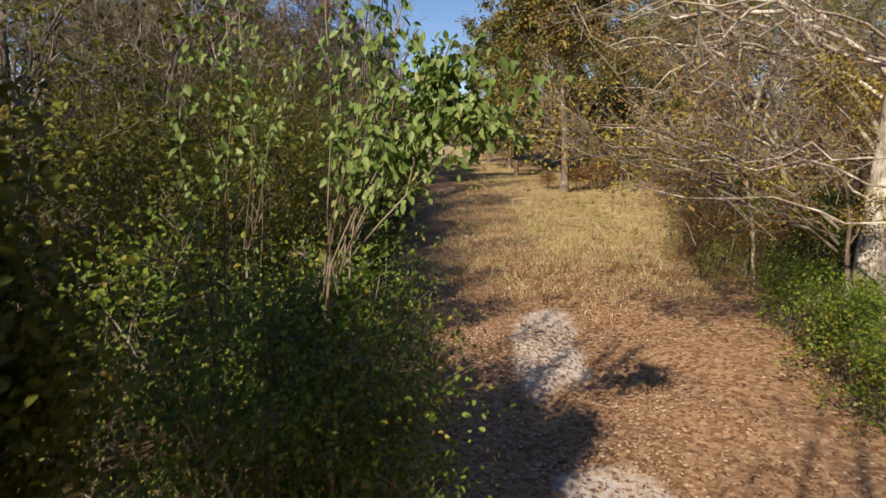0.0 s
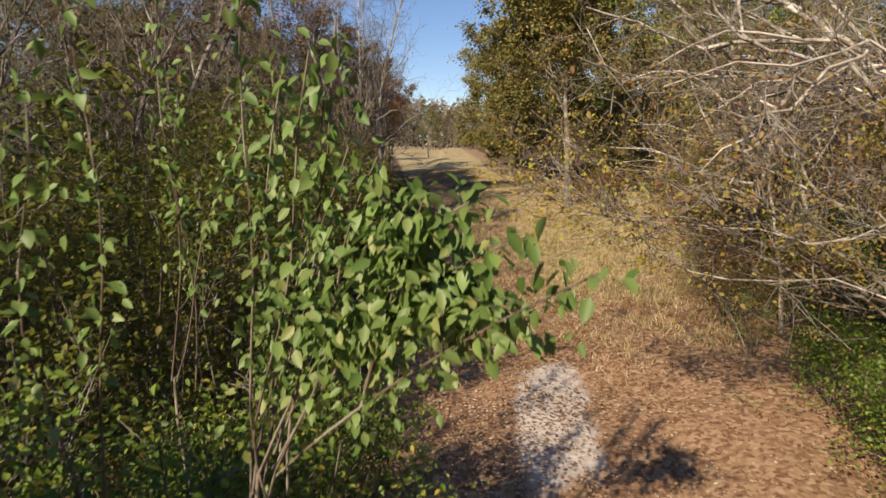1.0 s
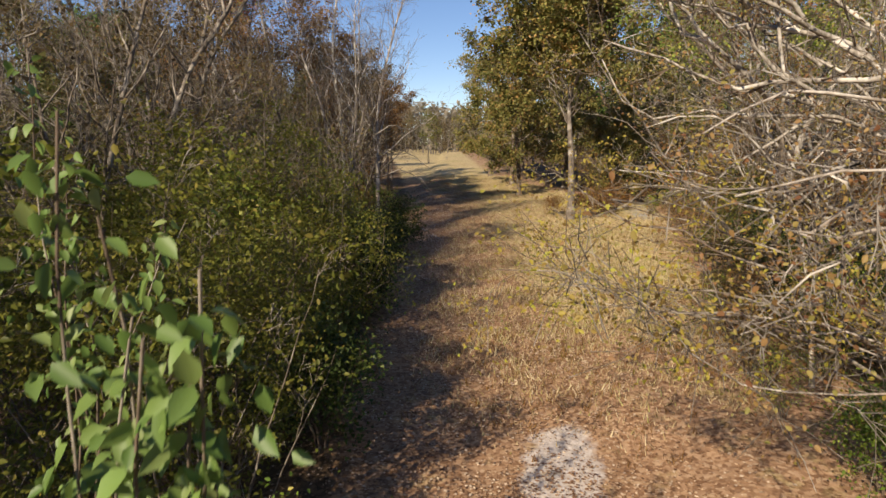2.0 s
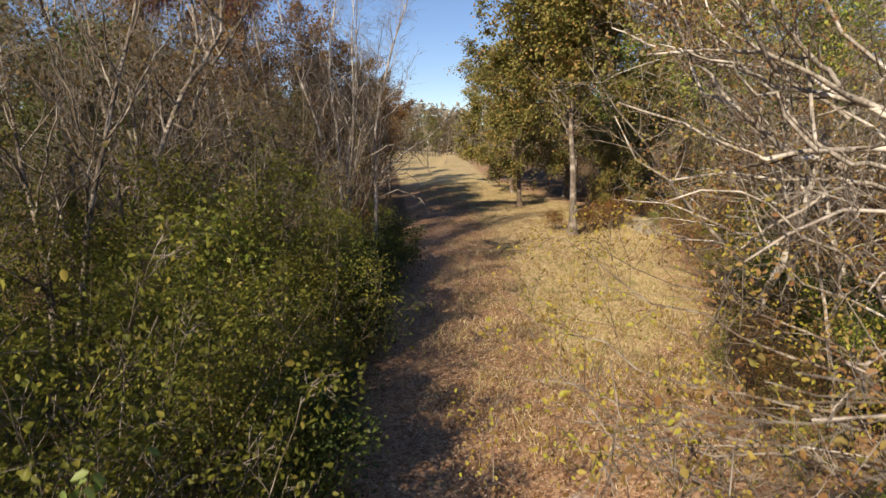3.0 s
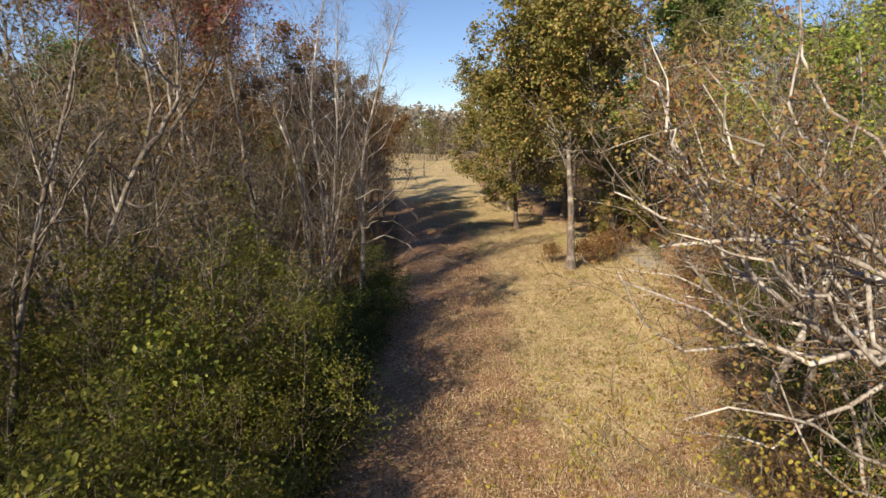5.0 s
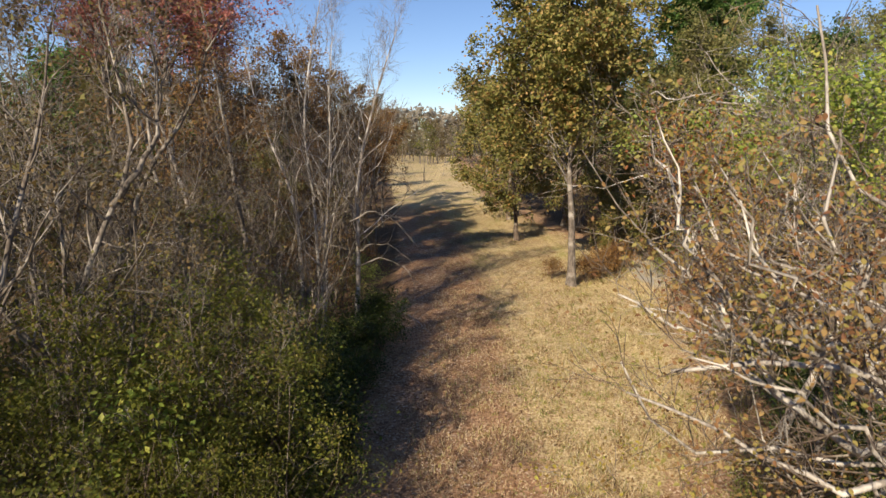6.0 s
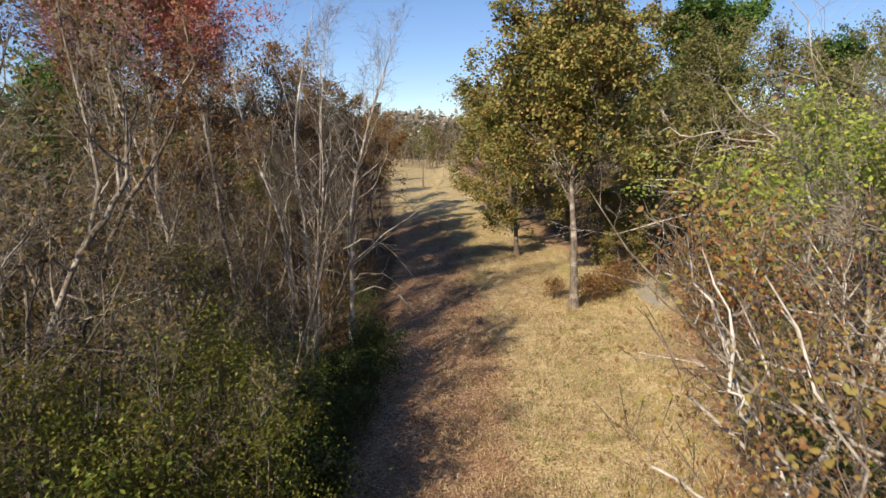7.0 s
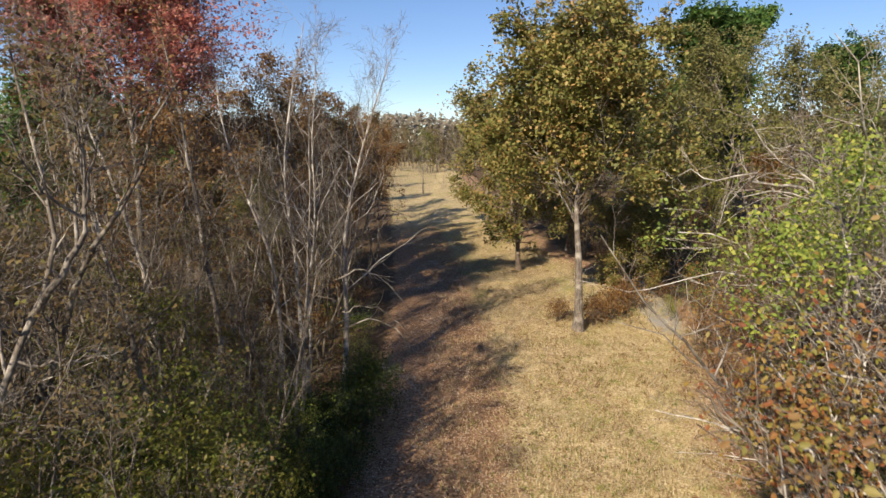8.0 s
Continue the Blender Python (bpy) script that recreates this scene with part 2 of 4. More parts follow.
def np_mesh(name, verts, faces, mat, smooth_shade=False):
    """A mesh from numpy arrays; faces is a list of (k, 3) or (k, 4) index arrays."""
    me = bpy.data.meshes.new(name)
    faces = [f for f in faces if len(f)]
    me.vertices.add(len(verts))
    me.vertices.foreach_set("co", np.ascontiguousarray(verts, dtype=np.float32).ravel())
    loops = np.concatenate([f.ravel() for f in faces]).astype(np.int32)
    sizes = np.concatenate([np.full(len(f), f.shape[1]) for f in faces])
    starts = np.r_[0, np.cumsum(sizes)[:-1]].astype(np.int32)
    me.loops.add(len(loops))
    me.loops.foreach_set("vertex_index", loops)
    me.polygons.add(len(sizes))
    me.polygons.foreach_set("loop_start", starts)
    me.update(calc_edges=True)
    me.validate()
    if smooth_shade:
        me.polygons.foreach_set("use_smooth", np.ones(len(me.polygons), dtype=bool))
    me.materials.append(mat)
    return me


def build_ground():
    xs, ys = axis(-9, 13, 0.22, 2500), axis(-4, 50, 0.25, 2500)
    gx, gy = np.meshgrid(xs, ys)
    x, y = gx.ravel(), gy.ravel()
    verts = np.stack([x, y, height(x, y)], 1)
    nx, ny = len(xs), len(ys)
    i = (np.arange(ny - 1)[:, None] * nx + np.arange(nx - 1)[None]).ravel()
    me = np_mesh("ground", verts, [np.stack([i, i + 1, i + nx + 1, i + nx], 1)], ground_material(), True)
    el, er = edge_left(y), edge_right(y)
    zones = {
        "woods": 0.65 * np.maximum(smooth(0.7, -0.8, x - el), smooth(0.6, 3.0, x - er)) * smooth(190, 150, y),
        "litter": 0.62 * np.clip(smooth(17, 9, y) + smooth(5.2, 3.4, x - el) * smooth(80, 55, y) + 0.9 * smooth(-2.2, 0.5, x - er) + 0.8 * smooth(20, 14, y) * smooth(1.5, 3, x), 0, 1),
        "sand": 0.75 * np.clip(np.exp(-(((x - 1.45 - 0.1 * (y - 8)) / 0.62) ** 4) - ((y - 8.5) / 2.1) ** 4)
                               + np.exp(-(((x - 1.5) / 0.6) ** 4) - ((y - 3.9) / 1.0) ** 4), 0, 1),
        "gravel": 0.75 * np.exp(-(((x - 10.4 - 0.06 * (y - 36)) / 0.9) ** 4) - ((y - 38) / 6) ** 4),
    }
    for name, v in zones.items():
        me.attributes.new(name, "FLOAT", "POINT").data.foreach_set("value", v.astype(np.float32))
    return tagged(new("ground", me), "sloping grassy ground with dry grass and leaf litter", "ground", kind="structure")


build_ground()


# ---- plant building blocks ----
def unit(v):
    return v / np.maximum(np.linalg.norm(v, axis=-1, keepdims=True), 1e-9)


def run(rng, p, d, length, n, wander, up):
    """Paths of n points that start at p along d, bend at random and turn upwards by up."""
    pts, d = [p], unit(d)
    step = (np.asarray(length, float) * np.ones(len(p)))[:, None] / (n - 1)
    for _ in range(n - 1):
        d = unit(d + rng.normal(0, wander, d.shape) + np.array([0, 0, up]))
        p = p + d * step
        pts.append(p)
    return np.stack(pts, 1)


def spawn(rng, pts, rad, k, span, angle, length, n, wander, up, thin=0.55):
    """k side shoots on each path, on the stretch span of it, at about angle degrees from it."""
    b, m = pts.shape[:2]
    v = np.tile(span[0] + (span[1] - span[0]) * (np.arange(k) + 0.5) / k, (b, 1)) + rng.uniform(-0.5, 0.5, (b, k)) * (span[1] - span[0]) / k
    f = np.clip(v, 0, 0.999) * (m - 1)
    i = f.astype(int)
    w = (f - i)[..., None]
    row = np.arange(b)[:, None]
    p = pts[row, i] * (1 - w) + pts[row, i + 1] * w
    along = unit(pts[row, i + 1] - pts[row, i])
    side = unit(np.cross(along, rng.normal(0, 1, along.shape)))
    a = np.radians(angle * rng.uniform(0.65, 1.3, (b, k)))[..., None]
    d = along * np.cos(a) + side * np.sin(a)
    r = (rad[row, i] * (1 - w[..., 0]) + rad[row, i + 1] * w[..., 0]) * thin
    size = (np.asarray(length, float) * np.ones(b))[:, None] * (1.15 - 0.65 * v) * rng.uniform(0.7, 1.3, (b, k))
    q = run(rng, p.reshape(-1, 3), d.reshape(-1, 3), size.ravel(), n, wander, up)
    taper = np.linspace(1, 0.25, n)[None]
    return q, r.ravel()[:, None] * taper


def tubes(pts, rad, sides):
    """Tapered tubes along the paths, as verts and quads."""
    b, n = pts.shape[:2]
    tan = unit(np.gradient(pts, axis=1))
    ref = np.where(np.abs(tan[:, :1, 2:3]) > 0.9, np.array([1.0, 0.13, 0]), np.array([0.1, 0, 1.0]))
    e1 = unit(np.cross(tan, np.broadcast_to(ref, tan.shape)))
    e2 = np.cross(tan, e1)
    a = np.arange(sides) * 2 * np.pi / sides
    ring = e1[:, :, None] * np.cos(a)[None, None, :, None] + e2[:, :, None] * np.sin(a)[None, None, :, None]
    v = pts[:, :, None] + ring * np.maximum(rad, 0.0033)[:, :, None, None]
    idx = np.arange(b * n * sides).reshape(b, n, sides)
    q = np.stack([idx[:, :-1], np.roll(idx, -1, 2)[:, :-1], np.roll(idx, -1, 2)[:, 1:], idx[:, 1:]], -1).reshape(-1, 4)
    return v.reshape(-1, 3), q


def joined(sets):
    vs, fs, off = [], [], 0
    for v, q in sets:
        vs.append(v)
        fs.append(q + off)
        off += len(v)
    return np.concatenate(vs), fs


def leaves(rng, at, per, spread, size, droop=0.3, wide=0.33, shape="fold"):
    """Leaf blades scattered in tufts round the points: verts and triangles. shape: tri, fold (two halves) or ovate."""
    tuft = rng.uniform(0.5, 1.5, len(at))[:, None]
    p = np.repeat(at, per, 0)
    p = p + rng.normal(0, 1, p.shape) * spread * np.array([1, 1, 0.75]) * np.repeat(tuft, per, 0)
    n = len(p)
    u = unit(rng.normal(0, 1, (n, 3)) * np.array([1, 1, 0.7]) - np.array([0, 0, droop]))
    w = unit(np.cross(u, rng.normal(0, 0.6, (n, 3)) + np.array([-0.25, -0.5, 1.0])))
    nor = np.cross(w, u)
    s = (size * rng.uniform(0.6, 1.35, n))[:, None]
    if shape == "tri":
        v = np.stack([p, p + u * s * 0.6 + w * s * wide * 1.5, p + u * s - w * s * wide * 0.7], 1)
        return v.reshape(-1, 3), np.arange(3 * n).reshape(-1, 3)
    if shape == "ovate":
        q = [(0, 0, 0), (0.28, 0.85, 0.10), (0.62, 0.8, 0.06), (1, 0, -0.12), (0.62, -0.8, 0.06), (0.28, -0.85, 0.10)]
        v = np.stack([p + u * s * a + w * s * wide * b + nor * s * c for a, b, c in q], 1)
        i = np.arange(n)[:, None] * 6
        return v.reshape(-1, 3), np.concatenate([i + np.array([t]) for t in ((0, 1, 2), (0, 2, 3), (0, 3, 4), (0, 4, 5))])
    v = np.stack([p, p + u * s * 0.45 + w * s * wide + nor * s * 0.08, p + u * s, p + u * s * 0.45 - w * s * wide + nor * s * 0.08], 1)
    i = np.arange(n)[:, None] * 4
    return v.reshape(-1, 3), np.concatenate([i + np.array([[0, 1, 2]]), i + np.array([[0, 2, 3]])])


def part(name, me, parent, label="", kind=""):
    ob = new(name, me)
    ob.parent = parent
    return tagged(ob, label, kind=kind)


def bent(rng, path, n, rough):
    """A crooked path of n points along a few guide points."""
    path = np.array(path, float)
    far = np.r_[0, np.cumsum(np.linalg.norm(np.diff(path, axis=0), axis=1))]
    m = 3 * (n - 1) + 1
    t = np.linspace(0, far[-1], m)
    path = np.stack([np.interp(t, far, path[:, i]) for i in range(3)], 1)
    path[1:-1] += rng.normal(0, rough, (m - 2, 3))
    for _ in range(4):
        path[1:-1] = 0.25 * path[:-2] + 0.5 * path[1:-1] + 0.25 * path[2:]
    return path[::3]


def from_base(base, *paths):
    """Limb paths given in the place, as seen from a trunk's foot."""
    foot = np.array([base[0], base[1], float(height(*base))])
    return [(np.array(p, float) - foot, thick) for thick, *p in paths]


def tree(name, seed, tall, girth, bark, label, category, stems=1, clear=0.3, limbs=14, limb=lambda u: 2.5, tilt=(70, 35),
         subs=5, twigs=5, sub_len=0.5, twig_len=0.45, wander=0.12, up=0.06, lean=0.03, fork=0.0,
         leaf=None, per=2, size=0.12, spread=0.12, group="", droop=0.3, low_leaf=0.0, wide=0.33, thin=0.5, crown="crown", bias=(0, 0, 0), split=True, twig_pts=3, shape="tri", keep=0.8, twig_bark=None, extra=(), sub_thin=0.55, sway=None, clump=None, spines=None):
    """A tree at the origin: trunk, branches and, where it has leaves, crown. limb gives a limb's length by its height up the trunk."""
    rng = np.random.default_rng(seed)
    root = tagged(new(name), label, category, group)
    stems = len(spines) if spines else stems
    base = np.zeros((stems, 3))
    d = np.tile([0, 0, 1.0], (stems, 1)) + rng.normal(0, lean, (stems, 3))
    if stems > 1:
        az = np.arange(stems) * 2.4 + seed
        d[:, :2] += np.stack([np.cos(az), np.sin(az)], 1) * fork
        base[:, :2] = np.stack([np.cos(az), np.sin(az)], 1) * girth * 1.2
    hts = tall * np.linspace(1, 0.8, stems)
    nt = 14
    pts = run(rng, base, d, hts, nt, wander * 0.55 if sway is None else sway, 0.04)
    if spines:
        pts = np.stack([bent(rng, q, nt, 0.05) for q in spines])
    u = np.linspace(0, 1, nt)
    rad = girth * (1 - 0.88 * u)[None] * np.ones((stems, 1)) / (stems ** 0.3)
    flare = rad.copy()
    rooted = pts[:, 0, 2] < 0.5
    flare[rooted, 0] *= 1.6
    flare[rooted, 1] *= 1.08
    rad[~rooted] *= 0.7
    flare[~rooted] *= 0.7
    pts_t = pts.copy()
    pts_t[rooted, 0, 2] -= 0.25
    sets = tubes(pts_t, flare, 9)
    for i in range(stems):
        k = nt * 9
        f = sets[1].reshape(stems, -1, 4)[i] - i * k
        part("trunk" if stems == 1 else "stem", np_mesh("trunk", sets[0][i * k:(i + 1) * k], [f], bark, True), root)
    # limbs
    k = max(1, limbs // stems)
    v = clear + (1 - clear) * (np.arange(k)[None] + rng.uniform(0.1, 0.9, (stems, k))) / k
    f = np.clip(v, 0, 0.995) * (nt - 1)
    i = f.astype(int)
    w = (f - i)[..., None]
    row = np.arange(stems)[:, None]
    p = pts[row, i] * (1 - w) + pts[row, i + 1] * w
    az = (np.arange(k)[None] * 2.4 + rng.uniform(-0.5, 0.5, (stems, k)) + np.arange(stems)[:, None] * 1.9)
    pol = np.radians(tilt[0] + (tilt[1] - tilt[0]) * v + rng.normal(0, 9, v.shape))
    d = np.stack([np.sin(pol) * np.cos(az), np.sin(pol) * np.sin(az), np.cos(pol)], -1)
    length = np.array([[limb(x) for x in r] for r in v]) * rng.uniform(0.7, 1.2, v.shape)
    r0 = np.minimum(girth * (1 - 0.88 * v) * thin, 0.03 * length + 0.012)
    d = unit(d + np.array(bias))
    lp = run(rng, p.reshape(-1, 3), d.reshape(-1, 3), length.ravel(), 12, wander * 0.85, up * 0.7)
    lr = r0.ravel()[:, None] * np.linspace(1, 0.2, 12)[None]
    length = length.ravel()
    for path, thick in extra:
        path = bent(rng, path, 12, 0.15)
        lp = np.concatenate([lp, path[None]])
        lr = np.concatenate([lr, 0.42 * thick * np.linspace(1, 0.22, 12)[None]])
        length = np.append(length, 0.8 * np.linalg.norm(path[-1] - path[0]))
    groups = []
    if split:
        for i in range(len(lp)):
            lv, lf = tubes(lp[i:i + 1], lr[i:i + 1], 5)
            part("limb", np_mesh("limb", lv, [lf], bark, True), root)
    else:
        groups.append(tubes(lp, lr, 3))
    sp, sr = spawn(rng, lp, lr, subs, (0.2, 1.0), 45, sub_len * length, 4, wander * 1.4, up, sub_thin)
    groups.append(tubes(sp, sr, 3))
    tips = [sp[:, 1:].reshape(-1, 3)]
    if twigs:
        tp, tr = spawn(rng, sp, sr, twigs, (0.15, 1.0), 42, twig_len * np.repeat(sub_len * length, subs), twig_pts, wander * 1.5, up)
        groups.append(tubes(tp, tr, 3))
        tips = [tp[:, 1:].reshape(-1, 3)]
    v_all, f_all = joined(groups)
    part("twig_mass", np_mesh("twig_mass", v_all, f_all, twig_bark or bark, True), root, kind="stuff")
    if leaf:
        at = np.concatenate(tips)
        at = at[rng.random(len(at)) < (per if per < 1 else keep)]
        if clump:
            lump = soft_noise(at[:, 0] + 0.6 * at[:, 2], at[:, 1] - 0.5 * at[:, 2], clump[0], seed) + 0.7 * soft_noise(at[:, 2], at[:, 0] - at[:, 1], clump[0], seed + 1)
            at = at[lump > clump[1] + rng.normal(0, 0.12, len(at))]
        lv, lf = leaves(rng, at, max(1, int(per)), spread, size, droop, wide, shape)
        part(crown, np_mesh("crown", lv, [lf], leaf), root, kind="stuff")
    return root


def put(src, x, y, turn=0.0, scale=1.0, sink=0.0, first=None, label="", tilt=(0, 0)):
    """Sets a thing on the ground at x, y: the thing itself at first, then copies."""
    m = pose(x, y, float(height(x, y)) - sink, tilt[0], tilt[1], turn)
    if "placed" not in PLACED.setdefault(src.name, set()):
        PLACED[src.name].add("placed")
        src.matrix_basis = m @ Matrix.Scale(scale, 4)
        ob = src
    else:
        ob = copy_thing(src, m)
        ob.scale = (scale, scale, scale)
    if label:
        tagged(ob, label)
    return ob


PLACED = {}

# ---- the oak at the bend of the track, and its neighbours ----
def dome(full, low=0.35):
    """Limb length up the stem for a rounded crown."""
    return lambda u: full * (low + (1 - low) * math.sin(math.pi * min(1.0, 0.12 + 0.88 * (1 - u)) ** 0.8)) * (1.0 if u < 0.9 else 0.7)


oak = tree("oak_tree", 11, 11.0, 0.23, BARK_OAK, "tall oak with olive-green autumn crown and pale trunk", "tree",
           clear=0.48, limbs=44, limb=dome(6.3, 0.6), tilt=(82, 20), subs=8, twigs=6, sub_len=0.42, twig_len=0.5, up=0.07,
           leaf=LEAF_OAK, per=48, size=0.185, spread=0.23, thin=0.3, keep=0.85, sway=0.035, clump=(1.7, 0.0), shape="fold")
put(oak, 6.07, 33.5, 110, 0.9)
skirt = tree("young_oak_tree", 12, 8.6, 0.17, BARK_BROWN, "young broad oak with yellow-olive leaves beside the track", "tree",
             clear=0.18, limbs=24, limb=dome(4.0, 0.6), tilt=(85, 25), subs=7, twigs=5, sub_len=0.42, twig_len=0.5,
             leaf=LEAF_OAK, per=20, size=0.19, spread=0.24, keep=0.8, clump=(1.2, -0.15), shape="fold")
put(skirt, 4.6, 45.5, 80)
put(skirt, 4.8, 55, 200, 1.05)
put(skirt, 8.8, 52, 300, 1.1)
put(skirt, 3.4, 64, 20, 1.1)
put(skirt, 9.2, 37.5, 50, 0.5)
put(skirt, 10.8, 39.5, 250, 0.6)
evergreen = tree("evergreen_tree", 13, 15.8, 0.3, BARK_BROWN, "tall dark green evergreen standing in the wood", "tree",
                 clear=0.25, limbs=32, limb=dome(5.5, 0.45), tilt=(85, 20), subs=6, twigs=5, sub_len=0.42, twig_len=0.5,
                 leaf=LEAF_PINE, per=26, size=0.36, spread=0.36, clump=(0.9, -0.2))
put(evergreen, 20.5, 60, 0)
put(evergreen, 15.5, 63, 130, 0.93)
put(evergreen, 18.3, 57, 250, 0.9)
put(evergreen, 38, 66, 60, 0.9)
put(evergreen, -22, 48, 200, 0.66)
put(evergreen, -26.5, 43, 20, 0.68)
put(evergreen, -18.5, 41, 100, 0.55)
grey_green = tree("olive_tree_crown", 14, 12.5, 0.2, BARK_GREY, "grey-olive leafy tree at the edge of the wood", "tree",
                  clear=0.2, limbs=26, limb=dome(5.0, 0.5), tilt=(80, 20), subs=6, twigs=5, sub_len=0.45, twig_len=0.5,
                  leaf=LEAF_SOFT, per=24, size=0.16, spread=0.28, clump=(0.9, -0.15), group="trees of the wood")
grey_green.name = "leafy_tree"
put(grey_green, 20.5, 48, 10)
put(grey_green, 26, 44, 110, 0.95)
put(grey_green, 14.5, 52, 210, 0.85)
put(grey_green, 17, 34, 60, 0.8)
put(grey_green, 22, 27, 160, 0.85)
# the next four are added out of view, to shade the western undergrowth
put(grey_green, -9.8, -4.6, 300, 0.62)
put(grey_green, -13, 6, 30, 0.8)
put(grey_green, -11, 0.5, 130, 0.75)
put(grey_green, -15.5, 10, 80, 0.85)
put(grey_green, -11.5, 22, 20, 0.55)
put(grey_green, -15, 35, 120, 0.7)
put(grey_green, -9.0, 31, 220, 0.5)
put(grey_green, -13, 17.5, 300, 0.6)

# ---- the wood: bare and half-bare stems ----
BARE = []
for i, (tall, girth, stems, per, lf) in enumerate([(10.4, 0.085, 1, 2, LEAF_GREYBROWN), (10.0, 0.075, 2, 0, None), (11.2, 0.115, 1, 2, LEAF_BROWN),
                                                    (9.2, 0.08, 3, 2, LEAF_GREYBROWN), (10.2, 0.08, 2, 0, None), (7.2, 0.07, 1, 2, LEAF_OLIVE)]):
    BARE.append(tree("bare_tree", 30 + i, tall, girth, BARK_TWIG if i in (0, 1, 4) else BARK_GREY,
                     "slender grey tree with few leaves in the wood" if lf else "slender bare grey tree in the wood", "tree", stems=stems, fork=0.16,
                     clear=0.28, limbs=16, limb=lambda u: 3.3 * (1.15 - u), tilt=(52, 22), subs=5, twigs=5, sub_len=0.5, twig_len=0.55,
                     wander=0.2, up=0.08, leaf=lf, per=per * 0.3, size=0.09, spread=0.15, group="trees of the wood", lean=0.14, twig_bark=BARK_DARK, sway=0.13))
BARE_FAR = [tree("bare_tree", 130 + i, tall, 0.09, BARK_GREY, "slender half-bare grey tree in the wood", "tree", twig_bark=BARK_DARK, clear=0.25, limbs=14, limb=lambda u: 3.4 * (1.15 - u), tilt=(52, 22),
                 subs=4, twigs=3, sub_len=0.5, twig_len=0.6, wander=0.18, up=0.08, leaf=lf, per=11, size=0.15, spread=0.2, group="trees of the wood", split=False)
            for i, (tall, lf) in enumerate([(10.4, LEAF_GREYBROWN), (9.2, LEAF_BROWN), (11, LEAF_GREYBROWN)])]
brown = tree("brown_leaved_tree", 41, 10.2, 0.15, BARK_BROWN, "round-topped tree with brown and olive leaves", "tree",
             clear=0.25, limbs=26, limb=dome(3.4, 0.5), tilt=(75, 15), subs=6, twigs=5, sub_len=0.45, twig_len=0.5,
             leaf=LEAF_BROWN, per=15, size=0.15, spread=0.24, clump=(1.1, -0.1), group="trees of the wood")
put(brown, -10.3, 42, 0, 1.08)
put(brown, -12.5, 37, 100, 0.8)
put(brown, -9.5, 50, 200, 0.95)
put(brown, -16, 47, 30, 1.05)
put(brown, -7.4, 33, 77, 0.62)
put(brown, -6.0, 38.5, 310, 0.68)
put(brown, -7.6, 54, 10, 0.75)
put(brown, -7.6, 61, 60, 0.85)
put(brown, -8.2, 70, 160, 0.8)
put(brown, -10.2, 80, 230, 0.8)
put(brown, -12.0, 30.5, 10, 0.85)
put(brown, -7.2, 46.5, 290, 0.95)
red = tree("rust_leaved_tree", 42, 14.2, 0.15, BARK_GREY, "tall slim tree with thin rust-red leaves in its top", "tree",
           clear=0.58, limbs=30, limb=dome(3.7, 0.5), tilt=(50, 15), subs=6, twigs=5, sub_len=0.45, twig_len=0.5,
           leaf=LEAF_RUST, per=32, size=0.11, spread=0.24, clump=(0.8, -0.1), group="trees of the wood")
put(red, -9.4, 26, 0)
put(red, -12.6, 27, 140, 1.02)
put(red, -15, 32, 20, 1.05)
put(red, -17.5, 24, 260, 0.98)
put(red, -10.8, 31, 70, 1.0)


def scatter(rng, n, box, keep, gap, taken):
    """Up to n places in the box that keep() allows, no nearer than gap to one another."""
    got = []
    for _ in range(n * 40):
        if len(got) >= n:
            break
        x, y = rng.uniform(box[0], box[1]), rng.uniform(box[2], box[3])
        if keep(x, y) and all((x - a) ** 2 + (y - b) ** 2 > gap * gap for a, b in taken):
            got.append((x, y))
            taken.append((x, y))
    return got


rng = np.random.default_rng(5)
TAKEN = [(-7.9, 42), (-9.2, 25.5), (6.07, 33.5)]


def bent_tree(foot, girth, seed, label, bark, paths, extra=(), limbs=14, reach=2.6, leaf=None, clear=0.35):
    """A tree of the wood whose one or two stems lean and bend along guide points."""
    base = np.array([foot[0], foot[1], float(height(*foot))])
    ob = tree("bare_tree", seed, 10, girth, bark, label, "tree", clear=clear, limbs=limbs, limb=lambda u: reach * (1.2 - 0.75 * u), tilt=(50, 20), subs=6, twigs=6,
              sub_len=0.5, twig_len=0.55, wander=0.2, up=0.09, leaf=leaf, per=3, size=0.1, spread=0.15, keep=0.5, group="trees of the wood", twig_bark=BARK_TWIG, thin=0.4,
              spines=[np.array(p, float) - base for p in paths], extra=from_base(foot, *extra))
    ob.location = base
    return ob


bent_tree((-7.0, 15.1), 0.13, 141, "grey forked tree leaning at the edge of the thicket", BARK_TWIG,
          [((-7.0, 15.1, 0.0), (-6.8, 15.2, 2.5), (-6.3, 15.4, 5.0), (-5.86, 15.8, 6.1), (-5.6, 16.0, 6.8), (-5.55, 16.1, 7.5), (-5.75, 16.2, 8.3), (-6.0, 16.3, 9.3), (-6.2, 16.4, 10.6)),
           ((-5.9, 15.8, 6.1), (-5.35, 15.8, 6.8), (-5.0, 15.9, 7.4), (-4.95, 16.0, 8.2), (-5.1, 16.1, 9.4)),
           ((-6.9, 15.15, 1.6), (-7.5, 15.7, 4.4), (-8.15, 16.45, 7.0), (-8.4, 16.7, 8.4), (-8.5, 16.8, 10.2))], leaf=LEAF_GREYBROWN, limbs=24)
